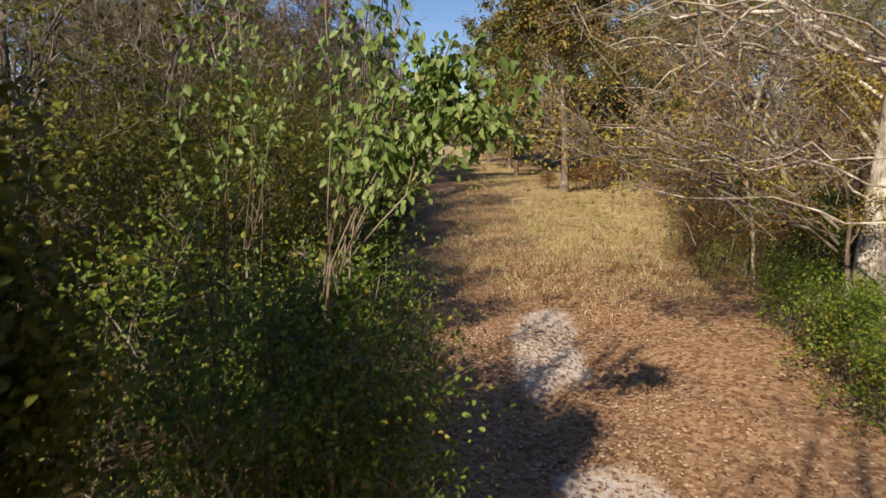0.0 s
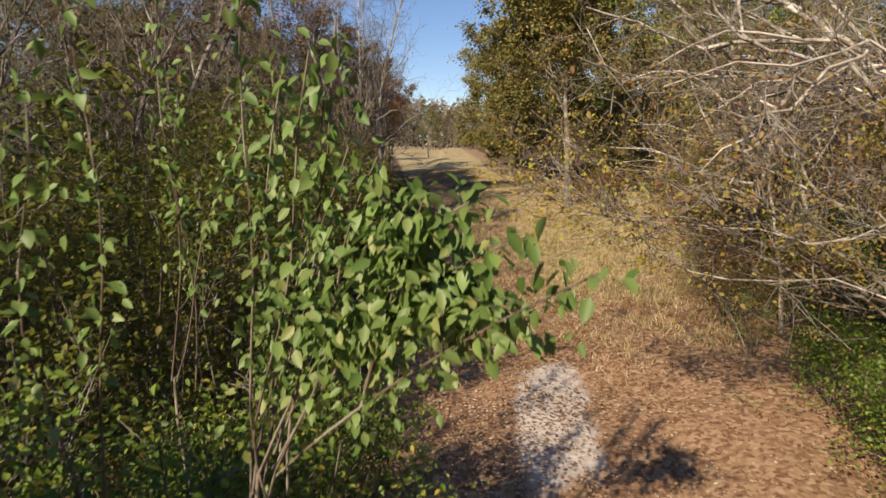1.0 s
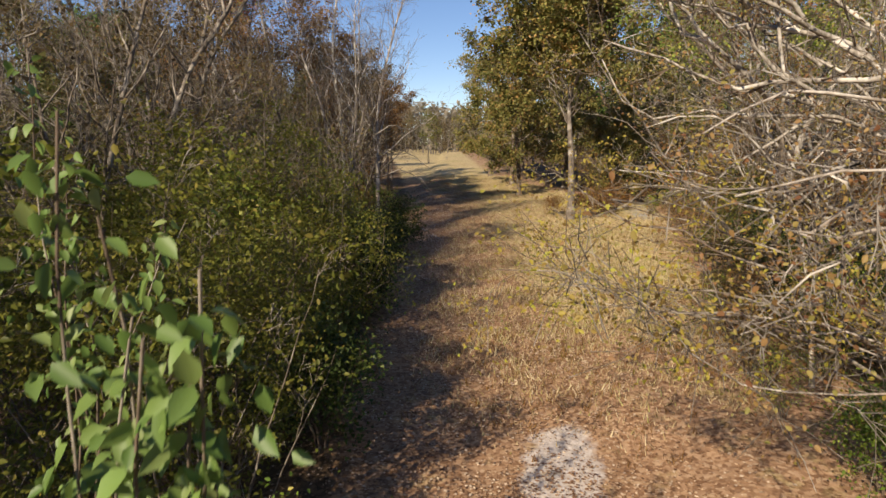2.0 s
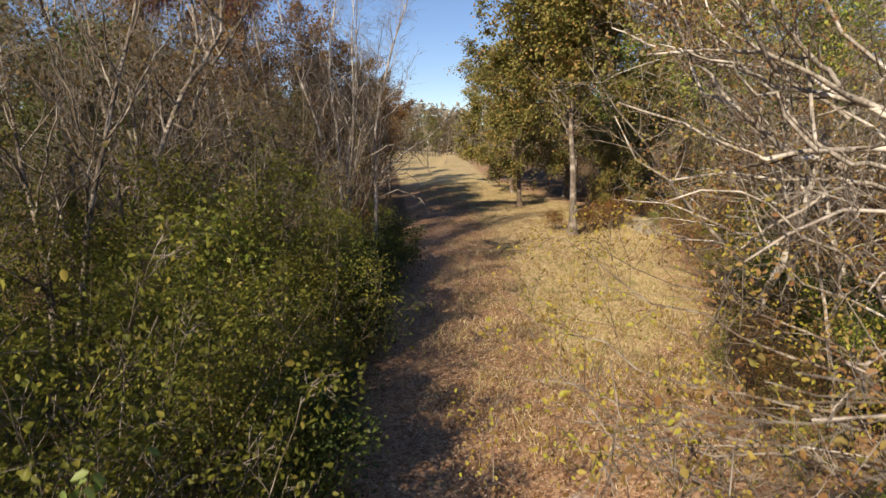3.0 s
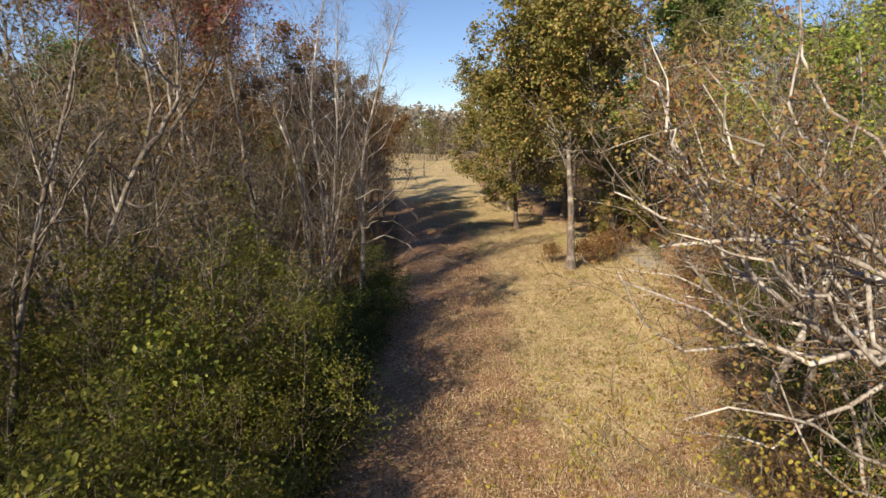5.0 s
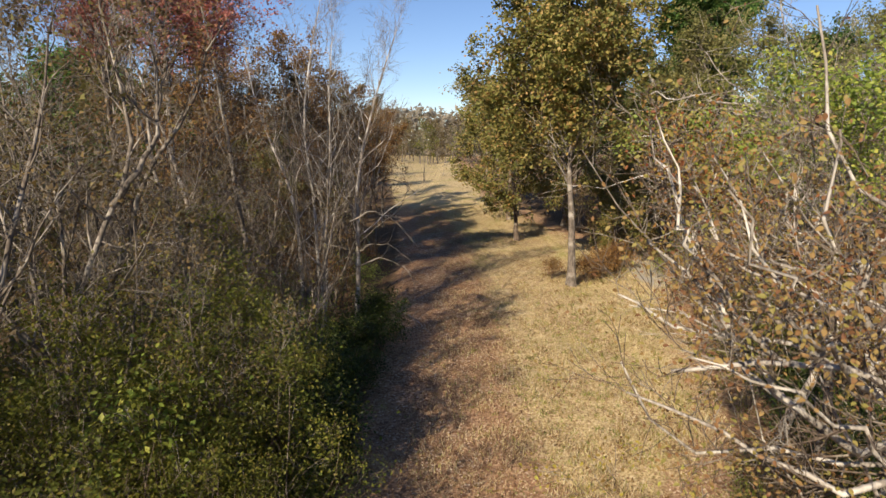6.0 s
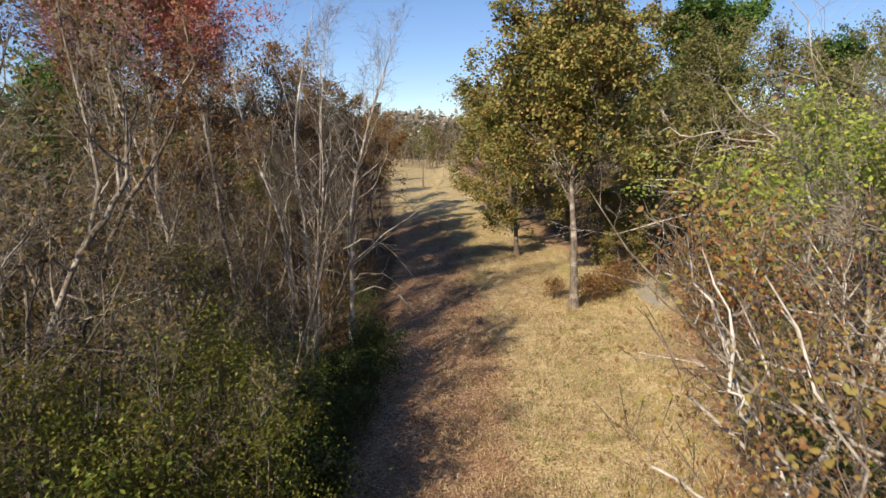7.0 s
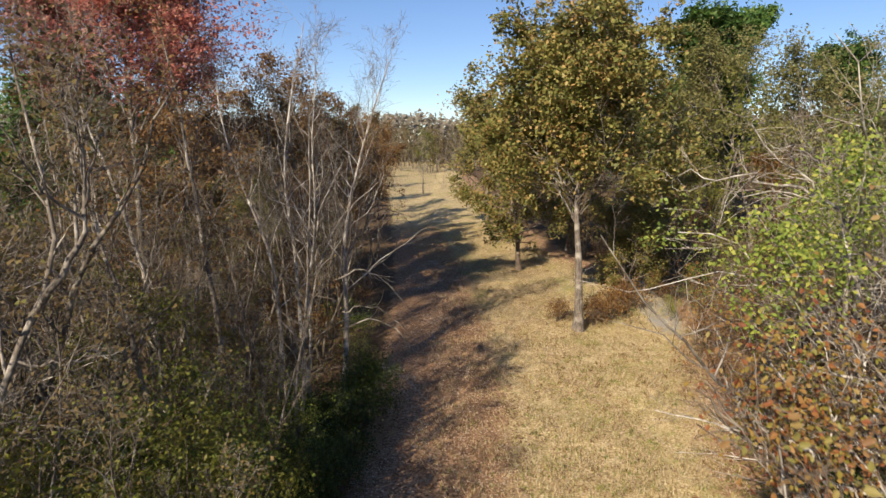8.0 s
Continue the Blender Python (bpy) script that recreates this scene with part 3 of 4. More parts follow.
bent_tree((-5.4, 18.4), 0.085, 142, "slender leaning grey tree in the wood", BARK_GREY,
          [((-5.4, 18.4, 0.0), (-5.7, 18.6, 3.0), (-6.2, 19.0, 5.4), (-6.6, 19.2, 5.9), (-6.85, 19.4, 6.7), (-7.2, 19.7, 7.7), (-7.35, 19.7, 8.4), (-7.6, 19.7, 9.4), (-7.7, 19.8, 10.6))])
bent_tree((-6.2, 20.4), 0.09, 143, "slender leaning grey tree in the wood", BARK_PALE,
          [((-6.2, 20.4, 0.0), (-6.4, 20.5, 3.5), (-6.6, 20.6, 5.1), (-6.9, 20.8, 6.6), (-7.3, 21.0, 7.6), (-7.85, 21.0, 8.8), (-8.2, 21.0, 10.5))])
bent_tree((-5.5, 22.4), 0.11, 144, "slender grey tree with few leaves in the wood", BARK_GREY,
          [((-5.5, 22.4, 0.0), (-5.7, 22.5, 3.2), (-5.9, 22.6, 5.0), (-6.15, 22.7, 6.6), (-6.4, 22.8, 8.6), (-6.8, 23.0, 10.6), (-7.0, 23.0, 12.0))], leaf=LEAF_BROWN)
bent_tree((-4.03, 25.1), 0.095, 145, "bare pale tree with two stems at the wood's edge", BARK_WHITE,
          [((-4.03, 25.1, -0.2), (-4.1, 25.1, 1.2), (-4.3, 25.1, 3.4), (-4.3, 25.1, 5.7), (-4.65, 25.2, 7.4), (-4.4, 25.3, 9.9), (-3.85, 25.4, 12.2)),
           ((-4.1, 25.1, 1.2), (-4.0, 25.3, 2.2), (-4.05, 25.4, 4.1), (-3.75, 25.5, 6.2), (-3.85, 25.6, 8.8), (-3.6, 25.6, 11.2))], limbs=36, reach=3.0)
bent_tree((-3.45, 27.4), 0.11, 146, "bare pale tree with a wide twiggy top at the wood's edge", BARK_PALE,
          [((-3.45, 27.4, 0.0), (-3.25, 27.4, 1.9), (-3.25, 27.4, 3.6), (-3.3, 27.4, 5.4), (-2.8, 27.3, 7.6), (-2.3, 27.0, 9.1), (-1.6, 27.0, 11.2))], limbs=30, reach=3.2, clear=0.3)
bent_tree((-4.8, 24.0), 0.085, 147, "slender curved pale tree in the wood", BARK_PALE,
          [((-4.8, 24.0, 0.0), (-4.7, 24.0, 1.3), (-4.5, 24.0, 3.7), (-4.9, 24.2, 5.9), (-5.9, 24.4, 8.5), (-6.2, 24.5, 10.4))], limbs=22)
put(BARE[1], -4.76, 42.1, 0, 1.0)
put(BARE[3], -5.4, 29.0, 70)
put(BARE[3], -9.5, 18.9, 150)
put(BARE[4], -3.75, 22.0, 150)
put(BARE[2], -9.0, 16.5, 20)
put(BARE[4], -7.6, 20.2, 20)
thin_brown = tree("thin_brown_tree", 43, 8.2, 0.08, BARK_GREY, "twiggy grey tree with thin brown leaves in the wood", "tree", stems=2, fork=0.14,
                  clear=0.3, limbs=26, limb=lambda u: 2.6 * (1.15 - 0.7 * u), tilt=(50, 18), subs=6, twigs=5, sub_len=0.5, twig_len=0.5, wander=0.18, up=0.08,
                  leaf=LEAF_GREYBROWN, per=3, size=0.08, spread=0.2, keep=0.65, clump=(1.0, -0.15), group="trees of the wood", twig_bark=BARK_TWIG)
for x, y, a, z in [(-5.3, 17.2, 40, 0.8), (-6.9, 18.6, 150, 1.0), (-5.2, 20.0, 260, 0.85), (-7.6, 23.0, 10, 1.05), (-4.9, 30.5, 99, 0.9), (-9.8, 21.5, 210, 1.05), (-8.8, 13.6, 75, 0.8), (-6.6, 26.6, 190, 1.0), (-5.0, 23.4, 300, 0.8),
                   (-3.7, 15.0, 20, 0.72), (-3.5, 18.6, 140, 0.75), (-5.6, 14.6, 200, 0.85),
                   # these four are added at the side to cast shade on the track
                   (-7.6, 9.3, 95, 1.2), (-6.6, 12.4, 170, 1.25), (-6.8, 15.6, 250, 1.2), (-7.4, 18.0, 320, 1.2)]:
    put(thin_brown, x, y, a, z)
for k, (x, y, z) in enumerate([(-9.2, 23.2, 1.25), (-11.6, 20.6, 1.2), (-7.4, 29.2, 1.2), (-10.4, 34, 1.3), (-13.6, 26.5, 1.3), (-6.2, 31.4, 1.1), (-5.6, 35.6, 1.15)]):
    put(BARE[(1, 4, 3, 0, 2, 4, 1)[k]], x, y, 70 * k, z)
TAKEN += [(-3.45, 27.4), (-4.1, 25.2), (-4.76, 42.1), (-5.4, 29.0), (-7.0, 15.1), (-9.5, 18.9), (-3.75, 22), (-5.5, 22.4), (-7.6, 20.2), (-4.8, 24), (-6.2, 20.4), (-5.4, 18.4)]
near = scatter(rng, 20, (-20, -2, 16, 62), lambda x, y: x < edge_left(y) - 1.2 - max(0, 19 - y) * 0.8, 1.9, TAKEN)
near += scatter(rng, 8, (-9, -2, 21, 60), lambda x, y: edge_left(y) - 4.5 < x < edge_left(y) - 1.2 - 1.2 * math.sin(0.9 * y) ** 2, 1.8, TAKEN)
for i, (x, y) in enumerate(near):
    put(BARE[int(rng.integers(6))] if y < 40 else BARE_FAR[int(rng.integers(3))], x, y, rng.uniform(0, 360), rng.uniform(0.8, 1.12), tilt=(rng.normal(0, 3), rng.normal(0, 3)))
far_left = scatter(rng, 24, (-30, -6, 55, 130), lambda x, y: x < edge_left(y) - 1.5, 2.4, TAKEN)
for x, y in far_left:
    put(BARE_FAR[int(rng.integers(3))], x, y, rng.uniform(0, 360), rng.uniform(0.8, 1.1))
far_right = scatter(rng, 24, (5, 34, 20, 100), lambda x, y: x > edge_right(y) + 2.0, 2.4, TAKEN)
for x, y in far_right:
    put(BARE_FAR[int(rng.integers(3))], x, y, rng.uniform(0, 360), rng.uniform(0.7, 0.95))

# ---- the wood's undergrowth ----
def shrub(name, seed, tall, leaf, label, size, per, bark=BARK_BROWN, stems=5, limbs=15, reach=1.25, spread=0.1, fork=0.35, twigs=3, wide=0.33, group="", subs=5, shape="fold"):
    return tree(name, seed, tall, 0.035, bark, label, "shrub", stems=stems, fork=fork, clear=0.12, limbs=limbs, limb=lambda u: reach * (1.2 - 0.7 * u),
                tilt=(65, 30), subs=subs, twigs=twigs, sub_len=0.55, twig_len=0.6, wander=0.16, up=0.05, split=False, twig_pts=2, leaf=leaf, per=per, size=size, spread=spread,
                crown="leaves", wide=wide, group=group, shape=shape, keep=0.85)


OLIVE = [shrub("olive_shrub", 50 + i, 4.3, LEAF_OLIVE, "dense olive-green shrub in the undergrowth", 0.068, 28, spread=0.2, wide=0.27, shape="fold", bark=BARK_BROWN, group="undergrowth shrubs") for i in range(3)]
BROWNS = [shrub("brown_shrub", 60 + i, 4.2, [LEAF_GREYBROWN, LEAF_BROWN][i], "twiggy brown shrub with dry leaves", 0.10, 13, spread=0.22, shape="tri", group="undergrowth shrubs", bark=BARK_DARK, subs=4) for i in range(2)]
YELLOWS = [shrub("yellow_green_shrub", 64, 2.6, LEAF_YELLOWGREEN, "yellow-green leafy shrub in the undergrowth", 0.07, 16, spread=0.16, shape="fold", subs=3, group="undergrowth shrubs")]
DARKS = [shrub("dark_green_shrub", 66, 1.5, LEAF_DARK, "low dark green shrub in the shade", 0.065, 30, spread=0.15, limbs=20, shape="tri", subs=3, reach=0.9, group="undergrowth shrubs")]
BRIGHT = [shrub("bright_green_shrub", 68, 1.2, LEAF_VINE, "low bright green leafy shrub by the track", 0.06, 16, spread=0.11, limbs=20, reach=0.8, group="shrubs by the track")]
def ragged(y):
    """How far out towards the track the wood's shrubs stand, in bays and spurs."""
    return float(edge_left(y)) - 0.9 - 1.3 * max(0.0, math.sin(0.83 * y + 1.0 + math.sin(0.31 * y)))


taken = []
for x, y in scatter(rng, 26, (-10.5, -1.6, 5.2, 18), lambda x, y: x < edge_left(y) - 1.0, 1.15, taken):
    put(OLIVE[int(rng.integers(3))], x, y, rng.uniform(0, 360), rng.uniform(0.75, 1.15))
for k in range(9):
    y = 8.6 + 1.35 * k + 0.4 * math.sin(3.1 * k)
    big = 0.8 + 0.2 * math.sin(k * 2.3)
    # the last three are dark-leaved shrubs, whose colour also stands in for shade
    put(OLIVE[k % 3] if k < 6 else DARKS[0], float(edge_left(y)) - 1.5 - 0.75 * math.sin(k * 2.9), y, 67 * k, big if k < 6 else 1.35 * big)
# two more added out of view by the start, to shade the thicket
for x, y, z, a in [(-2.9, 0.3, 0.75, 10), (-1.9, -1.2, 0.7, 100)]:
    put(OLIVE[int(a) % 3], x, y, a, z)
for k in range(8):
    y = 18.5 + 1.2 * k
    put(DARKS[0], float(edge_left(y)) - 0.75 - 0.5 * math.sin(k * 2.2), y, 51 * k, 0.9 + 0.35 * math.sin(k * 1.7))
taken = []
for x, y in scatter(rng, 30, (-15, -2, 17, 48), lambda x, y: x < ragged(y), 1.5, taken):
    put(BROWNS[int(rng.integers(2))], x, y, rng.uniform(0, 360), rng.uniform(0.5, 0.95))
for x, y in scatter(rng, 16, (-12, -3, 12, 20), lambda x, y: x < ragged(y), 1.3, taken):
    put(OLIVE[int(rng.integers(3))], x, y, rng.uniform(0, 360), rng.uniform(0.45, 0.8))
for x, y in scatter(rng, 14, (-12, -2, 12, 32), lambda x, y: x < edge_left(y) - 0.8, 1.2, taken):
    put(YELLOWS[0], x, y, rng.uniform(0, 360), rng.uniform(0.7, 1.1))
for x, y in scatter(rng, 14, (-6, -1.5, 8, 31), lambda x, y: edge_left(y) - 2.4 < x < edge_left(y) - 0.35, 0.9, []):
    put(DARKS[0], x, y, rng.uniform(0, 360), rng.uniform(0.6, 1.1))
for x, y in scatter(rng, 32, (5, 22, 12, 52), lambda x, y: x > edge_right(y) + 0.8, 1.8, [(6.07, 33.5)]):
    put([OLIVE[0], BROWNS[0], BROWNS[1], YELLOWS[0]][int(rng.integers(4))], x, y, rng.uniform(0, 360), rng.uniform(0.8, 1.2))
for x, y in scatter(rng, 22, (4, 13, 11, 46), lambda x, y: edge_right(y) - 0.2 < x < edge_right(y) + 1.6, 1.2, [(6.07, 33.5)]):
    put([BROWNS[0], BROWNS[1], YELLOWS[0]][int(rng.integers(3))], x, y, rng.uniform(0, 360), rng.uniform(0.3, 0.6))
for x, y, z in [(5.3, 12.0, 0.5), (5.7, 13.5, 0.6), (5.2, 11.1, 0.45), (6.5, 11.9, 0.7), (6.3, 14.3, 0.6), (5.0, 10.2, 0.4), (7.0, 13.0, 0.7)]:
    put([BROWNS[0], YELLOWS[0], BROWNS[1]][int(z * 100) % 3], x, y, 300 * z, z)
for x, y in [(4.9, 6.6), (5.6, 7.4), (5.2, 8.3), (6.1, 6.2), (6.3, 8.6), (4.6, 5.2), (5.6, 5.4), (6.8, 7.4)]:
    put(BRIGHT[0], x, y, x * 100, (0.8 if x < 5.3 else 0.58) + 0.12 * math.sin(x * 9))
for x, y in [(7.2, 13.5), (8.1, 15.5), (8.6, 18), (9.3, 20), (7.6, 11.8), (9.6, 16), (8.6, 13.2)]:
    put(DARKS[0], x, y, x * 77, 1.1)

for x, y, z, a in [(-5.7, 18.3, 1.35, 20), (-3.7, 14.7, 1.1, 120), (-4.9, 14.0, 1.2, 240), (-7.4, 20.6, 1.3, 310), (-4.3, 17.2, 0.95, 60)]:
    put(OLIVE[int(a) % 3], x, y, a, z)
for x, y, z, a in [(-3.4, 16.4, 1.3, 0), (-4.6, 19.4, 1.4, 90), (-4.0, 13.4, 1.45, 200), (-5.2, 16.2, 1.6, 30)]:
    put(YELLOWS[0], x, y, a, z)
RUST = shrub("brown_bush", 69, 1.2, LEAF_BROWN, "low brown shrub at the foot of the oak", 0.08, 12, spread=0.18, reach=0.8, shape="tri")
for x, y, z, a in [(6.9, 34.2, 0.9, 0), (7.8, 35.0, 1.0, 90), (5.3, 34.6, 0.7, 180), (8.9, 36.2, 1.1, 250)]:
    put(RUST, x, y, a, z)

# ---- broad-leaved thicket beside the start of the track ----
vine = shrub("green_vine_bush", 71, 2.3, LEAF_VINE, "bush smothered in bright green climbing leaves", 0.042, 20, spread=0.13, reach=0.8, group="thicket", shape="ovate")
for x, y, z, a in [(-0.75, 2.9, 0.8, 130), (-1.25, 4.1, 0.7, 0), (-0.95, 5.0, 0.75, 80), (-2.0, 4.9, 0.75, 160), (-1.1, 2.5, 1.0, 50), (-1.95, 3.5, 0.75, 230), (-0.8, 6.0, 0.6, 20), (-0.9, 3.5, 1.1, 300), (-1.25, 3.2, 1.2, 40), (-1.2, 4.6, 0.95, 220), (-0.62, 2.7, 1.0, 110)]:
    put(vine, x, y, a, z)
thicket = shrub("leafy_thicket", 70, 4.4, LEAF_OLIVE, "tall twiggy thicket with olive and brown leaves", 0.065, 9, spread=0.14, stems=6, limbs=24, reach=1.1, group="thicket", bark=BARK_GREY, shape="ovate")
# the copies at y 1.4 and 0.1 are unseen, added for their shade
for x, y, z, a in [(-3.4, 4.0, 0.95, 90), (-2.9, 1.4, 0.6, 200), (-4.2, 5.0, 1.05, 40), (-2.2, 6.3, 0.85, 300), (-3.6, 0.1, 0.85, 120), (-3.3, 6.6, 1.05, 250), (-4.6, 3.0, 1.1, 10)]:
    put(thicket, x, y, a, z)

# ---- unseen trees added behind the start of the way, to block sky light ----
# stands almost wholly out of view; added so that its shade darkens the track
shade_tree = tree("shade_tree", 72, 4.2, 0.06, BARK_BROWN, "small dense olive-green tree added beside the track to cast shade", "tree", clear=0.5, limbs=22, limb=dome(0.85, 0.6), tilt=(80, 20),
                  subs=6, twigs=4, leaf=LEAF_OLIVE, per=24, size=0.065, spread=0.14, shape="ovate")
for x, y, a, z in [(5.5, -6, 0, 0.75), (8.5, -2.5, 80, 0.8), (11.5, -8, 200, 0.9), (4.5, -13, 300, 0.85), (9, -15, 40, 0.9), (14, 1, 120, 0.85), (13, 6, 10, 0.8), (0.5, -22, 30, 0.9), (-14, -3, 160, 0.8), (17, -4, 70, 0.9)]:
    put(grey_green if a % 80 else brown, x, y, a, z)
put(shade_tree, -2.3, 1.2, 100, 0.84)
put(shade_tree, -1.8, 0.3, 200, 0.82)
put(shade_tree, -1.75, 1.3, 40, 0.72)

# ---- trees on the east side that the way passes close by ----
GREY_AT, DEAD_AT, YELLOW_AT = (6.95, 9.3), (4.9, 5.2), (5.2, 7.4)
grey = tree("grey_tree", 80, 8.6, 0.25, BARK_WHITE, sway=0.02, lean=0.01, label="large pale-barked tree, orange and yellow leaves, limbs over the track", category="tree", clear=0.35, limbs=5,
            limb=lambda u: 2.7 * (1.15 - 0.5 * u), tilt=(70, 40), subs=11, twigs=6, sub_len=0.29, twig_len=0.5, wander=0.24, up=0.07, bias=(-0.6, 0, 0.1),
            leaf=LEAF_TAN, per=6, size=0.04, spread=0.11, thin=0.3, shape="ovate", keep=0.52, twig_bark=BARK_BROWN, sub_thin=0.5, clump=(1.3, -0.3),
            extra=from_base(GREY_AT,
                            (0.14, (6.9, 9.3, 3.2), (5.2, 8.6, 4.9), (3.8, 8.4, 5.6), (3.2, 8.4, 5.75), (2.65, 8.3, 5.85), (1.9, 8.3, 5.9)),
                            (0.08, (5.6, 9.3, 4.4), (4.6, 9.2, 4.6), (3.95, 9.1, 4.46), (3.5, 9.1, 4.2), (3.2, 9.1, 3.9), (2.55, 9.2, 4.0)),
                            (0.10, (6.9, 9.3, 2.9), (5.6, 9.3, 4.4), (4.5, 9.3, 4.8), (3.7, 9.5, 4.75), (3.1, 9.5, 4.6), (2.65, 9.6, 4.6), (2.0, 9.8, 5.4)),
                            (0.10, (5.2, 8.6, 4.9), (4.5, 8.6, 5.1), (3.8, 8.5, 5.0), (3.3, 8.5, 4.95), (2.8, 8.6, 5.05), (2.5, 8.7, 5.2), (1.8, 8.9, 5.5)),
                            (0.07, (5.2, 9.1, 3.0), (4.3, 8.7, 3.9), (3.3, 8.4, 4.55), (2.8, 8.4, 4.6), (2.2, 8.4, 4.5)),
                            (0.10, (4.5, 9.3, 4.8), (3.7, 9.0, 4.9), (3.05, 8.8, 5.4), (2.7, 8.75, 5.85), (2.4, 8.8, 6.1), (2.3, 8.95, 6.4), (1.95, 9.1, 6.6)),
                            (0.06, (2.7, 8.75, 5.87), (2.4, 8.8, 6.1), (2.27, 8.8, 6.45), (2.1, 8.8, 6.8), (2.0, 8.9, 7.1), (1.9, 8.9, 7.5)),
                            (0.08, (4.5, 8.5, 5.25), (3.2, 8.9, 5.75), (2.6, 8.75, 5.9), (2.3, 8.7, 6.1), (2.0, 8.8, 6.1), (1.7, 8.9, 6.25)),
                            (0.06, (3.8, 8.5, 5.0), (2.65, 8.2, 5.8), (2.25, 8.2, 5.95), (2.0, 8.3, 6.0)),
                            (0.08, (5.2, 8.6, 4.9), (4.5, 9.0, 5.6), (3.7, 9.3, 5.9), (3.3, 9.3, 6.1), (2.9, 9.3, 6.3), (2.8, 9.4, 6.5), (2.6, 9.6, 7.2)),
                            (0.07, (3.05, 8.8, 5.4), (2.6, 9.1, 5.95), (2.35, 9.1, 6.5), (2.15, 9.2, 7.0), (2.0, 9.4, 7.5)),
                            (0.07, (4.5, 9.3, 4.8), (4.0, 9.5, 5.3), (3.55, 9.6, 5.8), (3.2, 9.6, 6.1), (2.8, 9.6, 6.4), (2.5, 9.7, 7.0)),
                            (0.10, (6.9, 9.3, 4.2), (5.0, 9.6, 6.0), (3.9, 9.8, 6.9), (3.6, 9.8, 7.1), (3.5, 9.8, 7.7), (3.4, 9.8, 8.4)),
                            (0.07, (3.8, 8.4, 5.6), (2.9, 8.1, 6.4), (2.7, 8.0, 6.9), (2.6, 8.0, 7.4)),
                            (0.06, (3.2, 8.4, 5.75), (2.4, 7.8, 6.2), (2.05, 7.7, 6.7), (1.9, 7.7, 7.1)),
                            (0.07, (4.6, 8.6, 4.8), (3.6, 8.5, 5.1), (3.5, 8.5, 5.7), (3.35, 8.5, 6.5), (3.3, 8.5, 7.3)),
                            (0.06, (6.9, 9.3, 2.2), (5.2, 9.1, 3.0), (4.0, 9.0, 3.5), (3.4, 9.0, 4.05), (3.0, 9.0, 4.8), (2.7, 8.9, 5.6)),
                            (0.08, (6.9, 9.3, 3.8), (5.2, 10.5, 5.4), (4.45, 11.0, 6.1), (4.05, 11.0, 6.7), (3.6, 11.0, 7.3)),
                            (0.07, (5.2, 10.5, 5.4), (4.4, 10.5, 5.9), (3.4, 10.6, 6.2), (2.9, 10.6, 6.5), (2.7, 10.6, 6.8), (2.6, 10.8, 6.95), (2.3, 10.6, 7.0)),
                            (0.05, (2.75, 10.6, 6.7), (2.75, 10.6, 7.0), (2.85, 10.9, 7.2), (2.8, 10.9, 7.5)),
                            (0.06, (4.4, 10.4, 5.6), (3.4, 10.8, 6.4), (3.2, 10.8, 6.7), (3.1, 10.8, 7.0))))
put(grey, *GREY_AT, 0)
yellow_tree = tree("yellow_leaved_tree", 87, 3.4, 0.05, BARK_BROWN, "small tree with yellow and brown leaves on limbs over the track", "tree", clear=0.4, limbs=5, limb=lambda u: 1.5,
                   tilt=(70, 40), subs=10, twigs=5, sub_len=0.3, twig_len=0.5, wander=0.22, up=0.05, bias=(-0.6, 0, 0.1), leaf=LEAF_YELLOW, per=9, size=0.045, spread=0.10, shape="ovate", keep=0.8,
                   twig_bark=BARK_BROWN, sub_thin=0.5, clump=(1.6, -0.7),
                   extra=from_base(YELLOW_AT,
                                   (0.06, (5.2, 7.4, 2.0), (3.8, 7.6, 2.9), (2.6, 8.2, 3.3), (1.9, 9.0, 3.6), (1.4, 9.6, 3.95)),
                                   (0.06, (5.2, 7.4, 1.8), (3.6, 7.2, 2.6), (2.3, 7.4, 3.0), (1.4, 7.9, 3.2), (0.7, 8.4, 3.4)),
                                   (0.06, (5.2, 7.4, 1.7), (3.5, 6.8, 2.5), (2.2, 6.6, 2.9), (1.3, 6.7, 3.1), (0.5, 7.0, 3.2)),
                                   (0.05, (5.2, 7.4, 1.9), (3.8, 6.6, 2.6), (2.4, 6.0, 3.0), (1.5, 5.8, 3.1), (0.9, 6.0, 3.3)),
                                   (0.05, (5.2, 7.4, 2.1), (3.9, 8.4, 3.0), (3.0, 9.2, 3.3), (2.4, 9.8, 3.5), (2.0, 10.4, 3.7))))
put(yellow_tree, *YELLOW_AT, 0)
